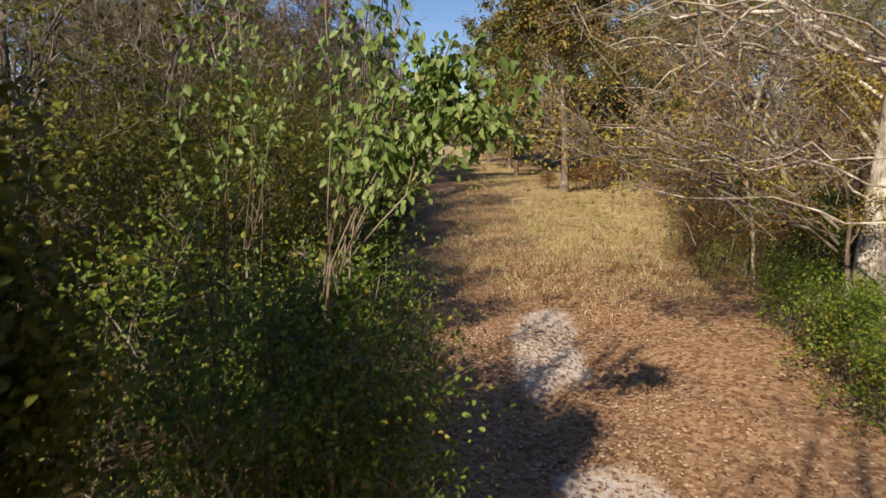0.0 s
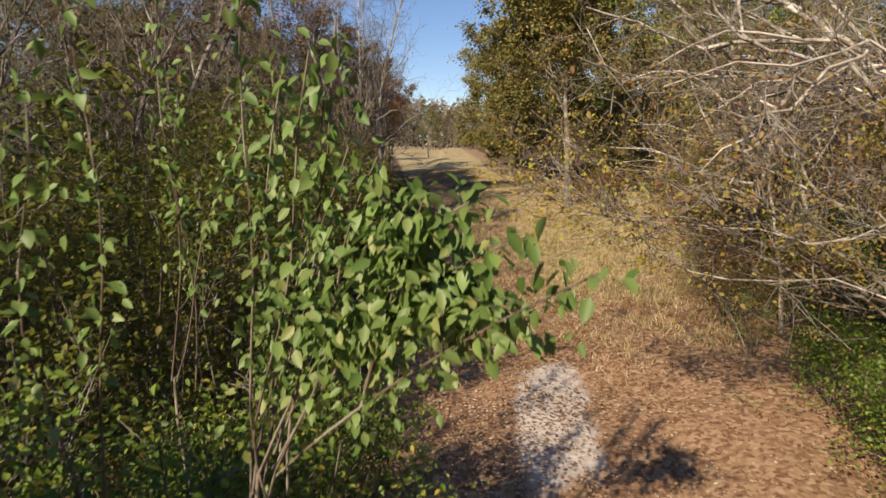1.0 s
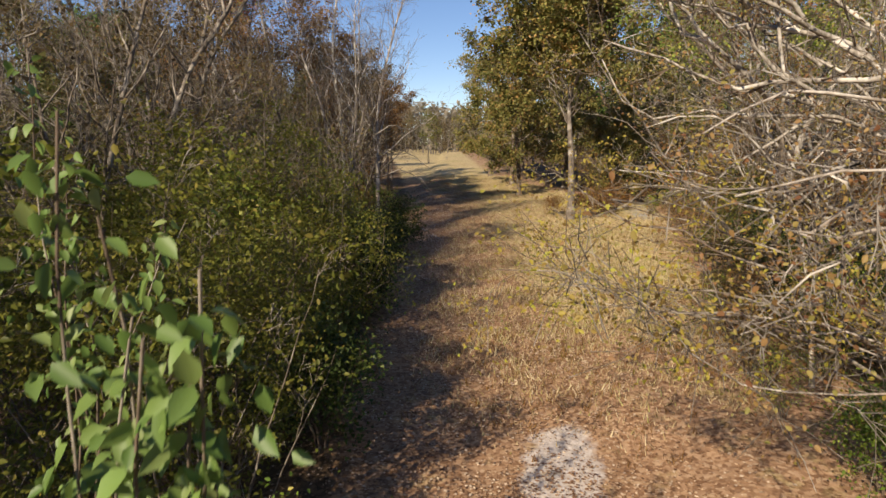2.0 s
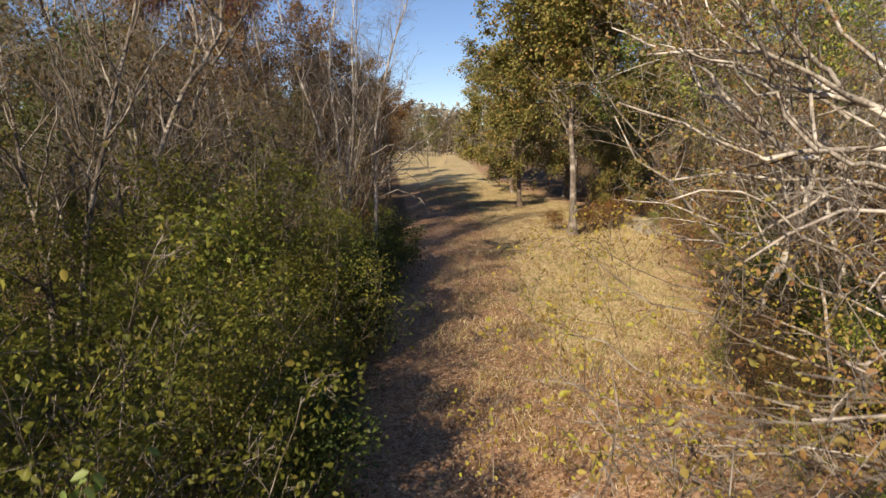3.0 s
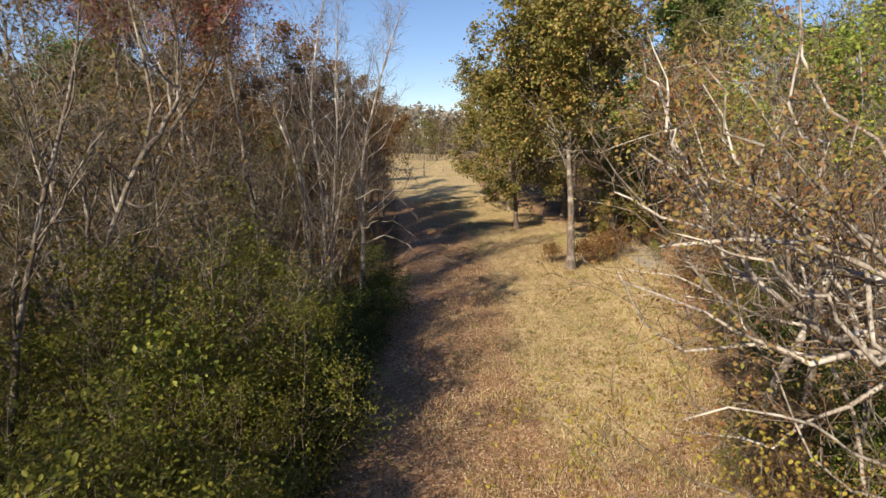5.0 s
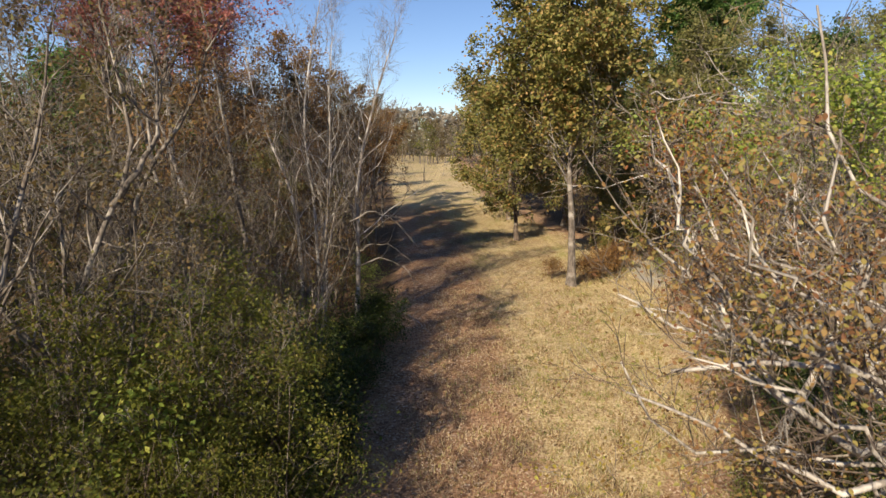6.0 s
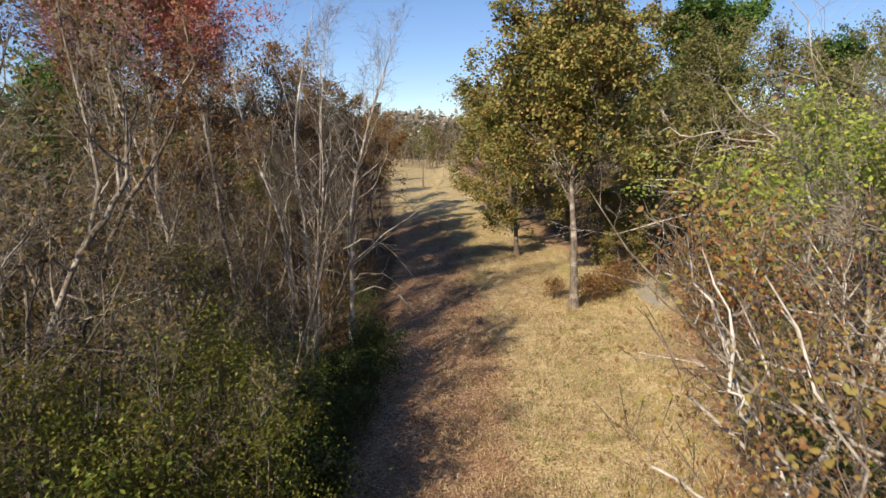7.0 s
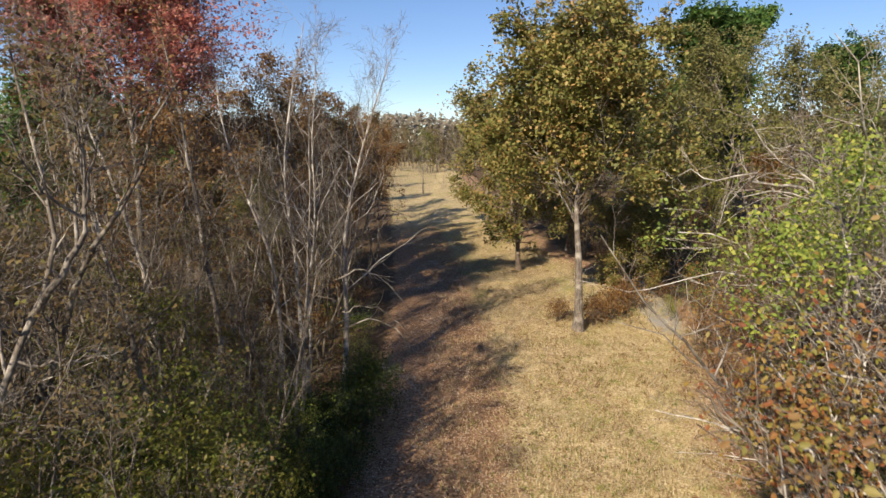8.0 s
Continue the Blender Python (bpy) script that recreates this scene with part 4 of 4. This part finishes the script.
bare_near = tree("dead_pale_tree", 86, 5.0, 0.1, BARK_PALE, "dead pale tree whose crooked bare limbs reach over the track", "tree", clear=0.4, limbs=3, limb=lambda u: 2.6 * (1.25 - 0.5 * u),
                 tilt=(70, 45), subs=12, twigs=9, sub_len=0.32, twig_len=0.5, wander=0.25, up=0.06, bias=(-0.8, 0.2, 0.1), leaf=LEAF_TAN, per=4, size=0.042, shape="ovate", spread=0.09, keep=0.2,
                 thin=0.4, twig_bark=BARK_TWIG, sub_thin=0.5,
                 extra=from_base(DEAD_AT,
                                 (0.05, (4.9, 5.2, 3.3), (3.6, 4.9, 4.1), (2.7, 4.5, 4.35), (1.95, 4.3, 4.15), (1.4, 4.35, 4.1)),
                                 (0.03, (2.7, 4.5, 4.33), (2.2, 4.4, 4.05), (1.75, 4.4, 3.75), (1.55, 4.5, 3.4)),
                                 (0.03, (4.9, 5.2, 2.2), (3.3, 5.7, 2.55), (2.1, 5.8, 2.7), (1.46, 5.3, 3.2), (0.9, 5.1, 3.6)),
                                 (0.04, (4.9, 5.2, 2.7), (3.8, 5.9, 3.0), (2.9, 6.2, 2.9), (2.1, 6.3, 3.0), (1.3, 6.2, 3.1)),
                                 (0.04, (4.9, 5.2, 2.9), (3.9, 5.2, 3.1), (3.0, 5.3, 3.0), (2.3, 5.4, 3.1)),
                                 (0.07, (4.9, 5.2, 3.4), (3.5, 6.1, 4.67), (2.8, 6.0, 4.7), (2.3, 5.9, 4.65), (1.8, 5.8, 4.4)),
                                 (0.06, (4.4, 5.6, 3.8), (3.5, 6.1, 4.5), (3.05, 6.0, 4.2), (2.6, 5.9, 4.2)),
                                 (0.05, (2.95, 6.0, 4.15), (2.75, 6.0, 3.8), (2.6, 6.1, 3.3))))
put(bare_near, *DEAD_AT, 0)
orange = tree("orange_leaved_tree", 81, 6.6, 0.08, BARK_TWIG, "grey-barked tree with orange and yellow leaves", "tree", clear=0.25, limbs=18, limb=lambda u: 3.4 * (1.15 - 0.6 * u),
              tilt=(70, 35), subs=6, twigs=5, sub_len=0.45, twig_len=0.5, wander=0.24, up=0.05, bias=(-0.45, 0, 0), leaf=LEAF_TAN, per=7, size=0.06, spread=0.15, shape="fold", clump=(1.4, -0.1),
              twig_bark=BARK_TWIG)
put(orange, 6.6, 12.9, 0, 0.8)
put(orange, 11.6, 17.0, 100, 1.0)
put(orange, 15.5, 24, 290, 1.1)
put(orange, 11.2, 24, 60, 0.8)
put(orange, 10.6, 11.5, 160, 1.0)
RUSTY_AT = (6.2, 11.5)
rusty = tree("rusty_young_tree", 88, 7.2, 0.05, BARK_PALE, "slim young tree with rust-orange leaves and pale forked stems", "tree", clear=0.6, limbs=22, limb=lambda u: 1.1 * (1.2 - 0.5 * u),
             tilt=(55, 25), subs=7, twigs=5, sub_len=0.45, twig_len=0.5, wander=0.2, up=0.06, leaf=LEAF_ORANGE, per=4, size=0.045, spread=0.11, shape="ovate", keep=0.7, twig_bark=BARK_BROWN,
             clump=(1.6, -0.2), spines=[np.array(p, float) - np.array([*RUSTY_AT, float(height(*RUSTY_AT))]) for p in
                                        (((6.2, 11.5, 0.2), (5.7, 11.4, 3.0), (4.4, 11.0, 5.0), (3.6, 10.8, 5.8), (3.2, 10.8, 6.6), (3.0, 10.8, 7.3)),
                                         ((4.4, 11.0, 5.0), (4.2, 11.1, 6.2), (4.1, 11.3, 7.1)),
                                         ((4.0, 10.9, 5.4), (2.9, 10.7, 6.3), (2.5, 10.7, 6.9)))])
put(rusty, *RUSTY_AT, 0)
lime = tree("yellow_green_tree", 83, 7.4, 0.11, BARK_GREY, "leafy tree with a bright yellow-green crown", "tree", clear=0.62, limbs=16, limb=dome(3.0, 0.6), tilt=(85, 35),
            subs=6, twigs=5, leaf=LEAF_YELLOWGREEN, per=24, size=0.075, spread=0.2, shape="fold", keep=0.9, clump=(1.4, 0.2))
put(lime, 7.2, 15.2, 0, 1.0)
put(lime, 10.2, 21.5, 60, 0.9)
put(lime, 12.6, 20, 140, 0.9)
white = tree("bare_pale_tree", 84, 8.6, 0.12, BARK_WHITE, "bare pale tree with wide low limbs", "tree", clear=0.25, limbs=22, limb=lambda u: 4.6 * (1.1 - 0.6 * u), tilt=(80, 40),
             subs=6, twigs=6, wander=0.24, bias=(-0.5, 0, 0), twig_bark=BARK_PALE, thin=0.55,
             extra=from_base((7.6, 17.4),
                             (0.10, (7.6, 17.4, 5.5), (7.0, 17.3, 7.7), (6.3, 17.3, 7.9), (5.4, 17.3, 7.85)),
                             (0.10, (7.6, 17.4, 6.0), (7.0, 17.3, 7.7), (6.2, 17.3, 8.2), (5.45, 17.3, 9.05)),
                             (0.07, (6.6, 17.3, 7.85), (6.2, 17.3, 8.0), (5.15, 17.3, 8.2), (4.35, 17.4, 8.2)),
                             (0.055, (7.6, 17.4, 4.5), (5.1, 16.0, 6.7), (4.5, 16.0, 6.85), (3.7, 16.0, 6.7), (3.35, 16.5, 6.4)),
                             (0.07, (7.6, 17.4, 5.0), (5.1, 16.0, 6.95), (4.6, 16.0, 7.3), (4.0, 16.3, 7.4)),
                             (0.07, (7.6, 17.4, 7.0), (5.8, 15.0, 9.2), (5.5, 15.0, 9.7), (5.3, 15.0, 10.1))))
put(white, 7.6, 17.4, 0)
put(BARE[1], 9.2, 19.0, 40, 1.2)
put(white, 10.4, 17.6, 200, 0.85)
put(white, 13, 28, 30)
# added out of view west of the way, to dapple the track with shade
for k, (x, y, z) in enumerate([(-5.6, 3.6, 0.95), (-6.1, 6.8, 1.0), (-7.8, 5.0, 0.9)]):
    put(thin_brown, x, y, 100 * k, z)
put(BARE[1], -1.7, -3.1, 0, 0.9)
put(BARE[4], -1.1, -3.7, 50, 0.9)


# ---- broad-leaved young tree whose sprays hang over the start of the way ----
def blade_mesh(name, curl, width):
    """An ovate leaf, 1 m long along x: midrib folded, tip bent down."""
    st = [0.0, 0.22, 0.5, 0.78, 1.0]
    half = [0.0, 0.9, 1.0, 0.55, 0.0]
    mid = [(t, 0, -curl * t * t) for t in st]
    left = [(t, h * width, -curl * t * t + 0.07 * h) for t, h in zip(st[1:4], half[1:4])]
    right = [(t, -y, z) for t, y, z in left]
    v = np.array(mid + left + right)
    tri = np.array([(0, 1, 5), (1, 2, 5), (2, 6, 5), (2, 3, 6), (3, 7, 6), (3, 4, 7),
                    (0, 8, 1), (1, 8, 2), (2, 8, 9), (2, 9, 3), (3, 9, 10), (3, 10, 4)])
    return np_mesh(name, v, [tri], LEAF_BROAD, True)


def broadleaf_sapling(foot, hub, spray, columns, seed, label):
    """A young tree with large leaves, each blade a part: sprays that spread and columns that rise from its hub."""
    r = np.random.default_rng(seed)
    root = tagged(new("broadleaf_sapling"), label, "tree", "broad-leaved saplings")
    root.location = (*foot, float(height(*foot)))
    base, hub = np.array(root.location), np.array(hub)
    blades = BLADES
    shoots = [(p, 0.3) for p in spray] + [(p, 0.3) for p in columns]
    t = np.linspace(0, 1, 9)[:, None]
    stem = base + (hub - base) * t + np.concatenate([0.05 * np.sin(5 * t), 0.04 * np.sin(4 * t + 1), 0 * t], 1)
    sv, sf = tubes(stem[None] - base, np.linspace(0.024, 0.009, 9)[None], 8)
    part("trunk", np_mesh("trunk", sv, [sf], BARK_BROWN, True), root)
    extra = []
    for j in range(70):
        f = r.uniform(0.15, 1.0)
        extra.append(stem[min(8, int(f * 8.99))] - base + r.normal(0, 1, 3) * np.array([0.13, 0.13, 0.1]))
    arms = []
    for tip, bare in shoots:
        bare_from_spray = tip in spray
        tip = np.array(tip)
        start = base + (hub - base) * r.uniform(0.92, 1.04) + (0 if bare_from_spray else 1) * r.normal(0, 0.05, 3) * np.array([1, 1, 0])
        if bare_from_spray and len(arms) >= 3:
            start = arms[len(arms) % 3][int(r.integers(3, 7))]
        knee = start * 0.55 + tip * 0.45 + np.array([0, 0, 0.3 if len(arms) < 3 else 0.1]) + r.normal(0, 0.08, 3)
        path = (1 - t) ** 2 * start + 2 * t * (1 - t) * knee + t * t * tip
        if not bare_from_spray:
            w = r.uniform(0, 6)
            path = path + np.concatenate([0.05 * np.sin(6 * t + w), 0.04 * np.sin(5 * t + 2 * w), 0 * t], 1) * np.sin(math.pi * t)
        arms.append(path)
        sv, sf = tubes(path[None] - base, np.linspace(0.0065, 0.0025, 9)[None], 5)
        part("shoot", np_mesh("shoot", sv, [sf], BARK_BROWN, True), root)
        count = 20 if bare_from_spray else 17
        for j in range(count):
            f = bare + (1 - bare) * (j + r.random()) / count
            i = min(7, int(f * 8))
            at = path[i] + (path[i + 1] - path[i]) * (f * 8 - i) - base
            along = Vector(path[i + 1] - path[i]).normalized()
            side = along.cross(Vector((0, 0, 1))).normalized() * (1 if j % 2 else -1)
            way = (side * r.uniform(0.3, 1.0) + along * r.uniform(0.1, 0.8) + Vector((0, 0, -r.uniform(0.3, 1.3))) + Vector(r.normal(0, 0.25, 3))).normalized()
            q = way.to_track_quat("X", "Z").to_matrix().to_4x4()
            size = r.uniform(0.045, 0.075)
            ob = new("leaf", blades[int(r.integers(3))])
            ob.parent = root
            extra.extend([at] * (5 if bare_from_spray else 4))
            ob.matrix_basis = Matrix.Translation(Vector(at) + way * 0.015) @ q @ Matrix.Rotation(r.normal(0, 0.6), 4, "X") @ Matrix.Scale(size, 4)
    lv, lf = leaves(r, np.array(extra), 1, 0.06, 0.058, 1.2, 0.3, "ovate")
    part("foliage", np_mesh("foliage", lv, [lf], LEAF_BROAD), root, kind="stuff")


BLADES = [blade_mesh("leaf", 0.15 + 0.15 * i, 0.26 + 0.03 * i) for i in range(3)]
broadleaf_sapling((-1.0, 3.1), (-0.62, 2.75, 2.45),
                  [(0.5, 1.95, 3.45), (0.34, 2.1, 3.52), (0.2, 2.15, 3.62), (0.05, 2.2, 3.64), (-0.12, 2.35, 3.6), (0.3, 2.2, 3.3), (0.1, 2.3, 3.35), (-0.05, 2.25, 3.45), (0.36, 2.25, 3.2),
                   (-0.1, 2.4, 3.2), (0.15, 2.45, 3.1), (-0.25, 2.5, 3.05)],
                  [(-0.25, 2.45, 4.15), (-0.3, 2.5, 3.95), (-0.22, 2.45, 3.75), (-0.12, 2.4, 3.72), (-0.33, 2.42, 4.05), (-0.62, 2.72, 4.4), (-0.55, 2.7, 4.2), (-0.5, 2.7, 4.0)], 21,
                  "young tree with large drooping green leaves over the track")
broadleaf_sapling((-1.5, 2.9), (-1.35, 2.75, 2.2), [],
                  [(-1.2, 2.6, 4.3), (-1.3, 2.5, 3.9)], 22, "slim young tree with hanging green leaves in the thicket")
broadleaf_sapling((-1.7, 4.3), (-1.6, 4.1, 2.3), [],
                  [(-1.55, 4.0, 4.7), (-1.45, 4.0, 4.3), (-1.1, 4.1, 4.0)], 23, "slim young tree with hanging green leaves in the thicket")

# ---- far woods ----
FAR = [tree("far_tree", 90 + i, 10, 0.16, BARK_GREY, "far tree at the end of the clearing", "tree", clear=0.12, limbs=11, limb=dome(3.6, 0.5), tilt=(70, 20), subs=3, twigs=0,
            leaf=lf, per=12, size=0.3, spread=0.5, group="far trees", split=False) for i, lf in enumerate([LEAF_FAR_HAZY, LEAF_OLIVE, LEAF_GREYBROWN])]
put(BARE[4], -4.2, 92.3, 30, 0.7)
put(BARE[1], -1.7, 99.5, 30, 0.5)
for x, y in scatter(rng, 90, (-60, 60, 60, 190), lambda x, y: x < edge_left(y) - 3 or x > edge_right(y) + 2 or y > 134, 3.6, []):
    put(FAR[int(rng.integers(3))], x, y, rng.uniform(0, 360), rng.uniform(0.65, 1.0))
for x, y in scatter(rng, 24, (-16, 14, 134, 175), lambda x, y: True, 3.0, []):
    put(FAR[int(rng.integers(3))], x, y, rng.uniform(0, 360), rng.uniform(0.6, 0.85))
for x, y in scatter(rng, 24, (-42, -14, 14, 60), lambda x, y: True, 3.6, []) + scatter(rng, 32, (14, 44, 14, 60), lambda x, y: True, 3.4, []):
    put(FAR[int(rng.integers(3))], x, y, rng.uniform(0, 360), rng.uniform(0.65, 0.95))


def far_woods():
    """The belt of woodland that closes the distance all round."""
    r = np.random.default_rng(9)
    n = 64000
    a = r.uniform(0, 2 * np.pi, n)
    d = r.uniform(165, 230, n)
    x, y = d * np.cos(a), 30 + d * np.sin(a)
    top = 13 + 3 * soft_noise(x, y, 0.09, 3)
    p = np.stack([x, y, height(x, y) + top * r.random(n) ** 0.85], 1)
    v, f = leaves(r, p, 3, 0.7, 1.3, 0.1, 0.5, "tri")
    return tagged(new("far_woods", np_mesh("far_woods", v, [f], LEAF_FAR_HAZY)), "distant brown-grey woodland on the horizon, paled to look hazy", "woodland", kind="stuff")


far_woods()

# ---- loose cover of the ground ----
def litter_leaves():
    r = np.random.default_rng(3)
    n = 110000
    y = 2.5 + 46 * r.random(n) ** 1.4
    x = np.where(r.random(n) < 0.6, r.uniform(-2.5, 6.5, n), edge_left(y) + 4.5 * r.random(n))
    keep = r.random(n) < 0.35 + 0.65 * smooth(-0.3, 0.5, soft_noise(x, y, 1.1, 8))
    x, y = x[keep], y[keep]
    n = len(x)
    z = height(x, y) + r.uniform(0.004, 0.03, n)
    p = np.stack([x, y, z], 1)
    v, f = leaves(r, p, 1, 0.0, 0.042 + 0.0013 * p[:, 1], 0.0, 0.36)
    v = v.reshape(-1, 4, 3)
    v[:, :, 2] = p[:, None, 2] + (v[:, :, 2] - p[:, None, 2]) * 0.25 + 0.01
    return tagged(new("fallen_leaves", np_mesh("fallen_leaves", v.reshape(-1, 3), [f], LEAF_LITTER)), "dry brown leaves scattered over the track", "leaf litter", kind="stuff")


def dry_grass():
    r = np.random.default_rng(4)
    n = 150000
    y = 9 + 55 * r.random(n) ** 1.3
    x = edge_left(y) + (edge_right(y) - edge_left(y)) * (0.12 + 0.93 * r.random(n) ** 0.7)
    clump = 0.5 + 0.5 * soft_noise(x, y, 1.6, 2)
    keep = r.random(n) < (0.3 + 0.7 * smooth(-0.1, 0.6, clump)) * smooth(9, 17, y)
    x, y, clump = x[keep], y[keep], clump[keep]
    n = len(x)
    p = np.stack([x, y, height(x, y) - 0.01], 1)
    a = r.uniform(0, 2 * np.pi, n)
    h = r.uniform(0.04, 0.16, n) * (0.5 + 0.8 * clump)
    w = r.uniform(0.006, 0.016, n)
    side = np.stack([np.cos(a), np.sin(a), 0 * a], 1) * w[:, None]
    tip = p + np.stack([r.normal(0, 0.5, n) * h, r.normal(0, 0.5, n) * h, h], 1)
    v = np.stack([p - side, p + side, tip], 1).reshape(-1, 3)
    return tagged(new("dry_grass", np_mesh("dry_grass", v, [np.arange(3 * n).reshape(-1, 3)], GRASS_DRY)), "short dry straw-coloured grass on the clearing", "grass", kind="stuff")


def tufts(name, label, seed, n, spots, tall, mat):
    """Taller weeds in loose tufts: spots are (x, y, reach, share)."""
    r = np.random.default_rng(seed)
    share = np.array([q[3] for q in spots], float)
    pick = r.choice(len(spots), n // 12, p=share / share.sum())
    c = np.array([q[:2] for q in spots])[pick] + r.normal(0, 1, (n // 12, 2)) * np.array([q[2] for q in spots])[pick][:, None]
    c = np.repeat(c, 12, 0) + r.normal(0, 0.06, (n // 12 * 12, 2))
    m = len(c)
    h = tall * r.uniform(0.4, 1.2, m)
    p = np.stack([c[:, 0], c[:, 1], height(c[:, 0], c[:, 1]) - 0.01], 1)
    a = r.uniform(0, 2 * np.pi, m)
    side = np.stack([np.cos(a), np.sin(a), 0 * a], 1) * r.uniform(0.005, 0.014, m)[:, None]
    tip = p + np.stack([r.normal(0, 0.45, m) * h, r.normal(0, 0.45, m) * h, h], 1)
    v = np.stack([p - side, p + side, tip], 1).reshape(-1, 3)
    return tagged(new(name, np_mesh(name, v, [np.arange(3 * m).reshape(-1, 3)], mat)), label, "grass", kind="stuff")


litter_leaves()
dry_grass()
tufts("brown_weeds", "dry brown weed stalks standing in loose tufts", 6, 5000, [(2.2, 12, 1.6, 1.5), (3.6, 13, 1.6, 2), (1.5, 14, 1.2, 1), (5.5, 18, 2.0, 2), (4, 24, 3, 2), (7.5, 29, 2, 1.5), (3, 38, 3, 1)], 0.15, LEAF_BROWN)
tufts("green_grass", "fresh yellow-green grass among the dry grass", 7, 11000, [(4.6, 23, 1.6, 3), (5.5, 27, 1.6, 3), (4.0, 19.5, 1.3, 2), (2.6, 16, 1.0, 1), (6.5, 30, 1.8, 1.5), (2.4, 46, 2.5, 2), (1.0, 56, 2.5, 1)], 0.09, LEAF_YELLOWGREEN)



def stick(name, pts, thick, label, forks=4, seed=1, bark=BARK_PALE):
    """A dead branch along the points with a few side forks, as one thing."""
    r = np.random.default_rng(seed)
    pts = np.array(pts, float)
    base = pts[0].copy()
    t = np.linspace(0, len(pts) - 1, 12)
    path = np.stack([np.interp(t, np.arange(len(pts)), pts[:, k]) for k in range(3)], 1) - base
    path[1:-1] += r.normal(0, 0.03, (10, 3))
    rad = np.linspace(thick, thick * 0.3, 12)[None]
    root = tagged(new(name), label, "branch")
    root.location = base
    v, f = tubes(path[None], rad, 7)
    part("stick", np_mesh("stick", v, [f], bark, True), root)
    q, qr = spawn(r, path[None], rad, forks, (0.35, 1.0), 45, np.linalg.norm(pts[-1] - pts[0]) * 0.3, 5, 0.2, 0.05)
    for k in range(len(q)):
        v, f = tubes(q[k:k + 1], qr[k:k + 1], 5)
        part("fork", np_mesh("fork", v, [f], bark, True), root)
    return root


stick("fallen_branch", [(-3.4, 27.6, 0.45), (-2.3, 27.9, 0.8), (-1.3, 27.0, 0.75), (-0.4, 25.9, 0.35)], 0.03, "pale dead branch leaning out of the wood's edge", 5, 3)
stick("dead_branch", [(-6.15, 15.55, 5.45), (-5.75, 15.85, 5.35), (-5.35, 16.1, 5.33), (-4.85, 16.4, 5.42)], 0.026, "bleached dead branch sticking out of a trunk", 5, 4)
stick("dead_branch", [(-8.6, 17.2, 3.5), (-7.8, 17.0, 4.05), (-6.8, 17.0, 4.6), (-5.5, 17.0, 5.05)], 0.022, "bleached crooked dead branch among the stems", 6, 5)
stick("dead_branch", [(-2.9, 25.0, 3.6), (-2.2, 24.5, 3.95), (-1.5, 24.1, 3.9), (-0.9, 24.0, 3.4)], 0.025, "bare dead branch arching out over the track", 7, 6, BARK_GREY)
stick("broken_limb", [(5.75, 33.3, 6.6), (5.95, 33.1, 7.3), (6.2, 33.0, 7.9)], 0.08, "broken pale limb at the fork of the oak", 3, 7)

stick("dead_branch", [(-3.1, 25.1, 4.6), (-2.3, 24.8, 5.0), (-1.5, 24.5, 4.7), (-0.8, 24.3, 3.9)], 0.03, "drooping bare branch with many forks at the wood's edge", 11, 8, BARK_TWIG)
stick("dead_branch", [(-3.0, 25.1, 3.0), (-2.2, 25.3, 3.3), (-1.4, 25.4, 3.0), (-0.8, 25.3, 2.4)], 0.026, "drooping bare branch with many forks at the wood's edge", 10, 9, BARK_TWIG)
stick("dead_branch", [(-4.7, 42.0, 4.4), (-3.6, 41.6, 5.0), (-2.6, 41.2, 4.8), (-1.9, 41.0, 4.0)], 0.035, "drooping bare branch with many forks at the wood's edge", 11, 10, BARK_TWIG)
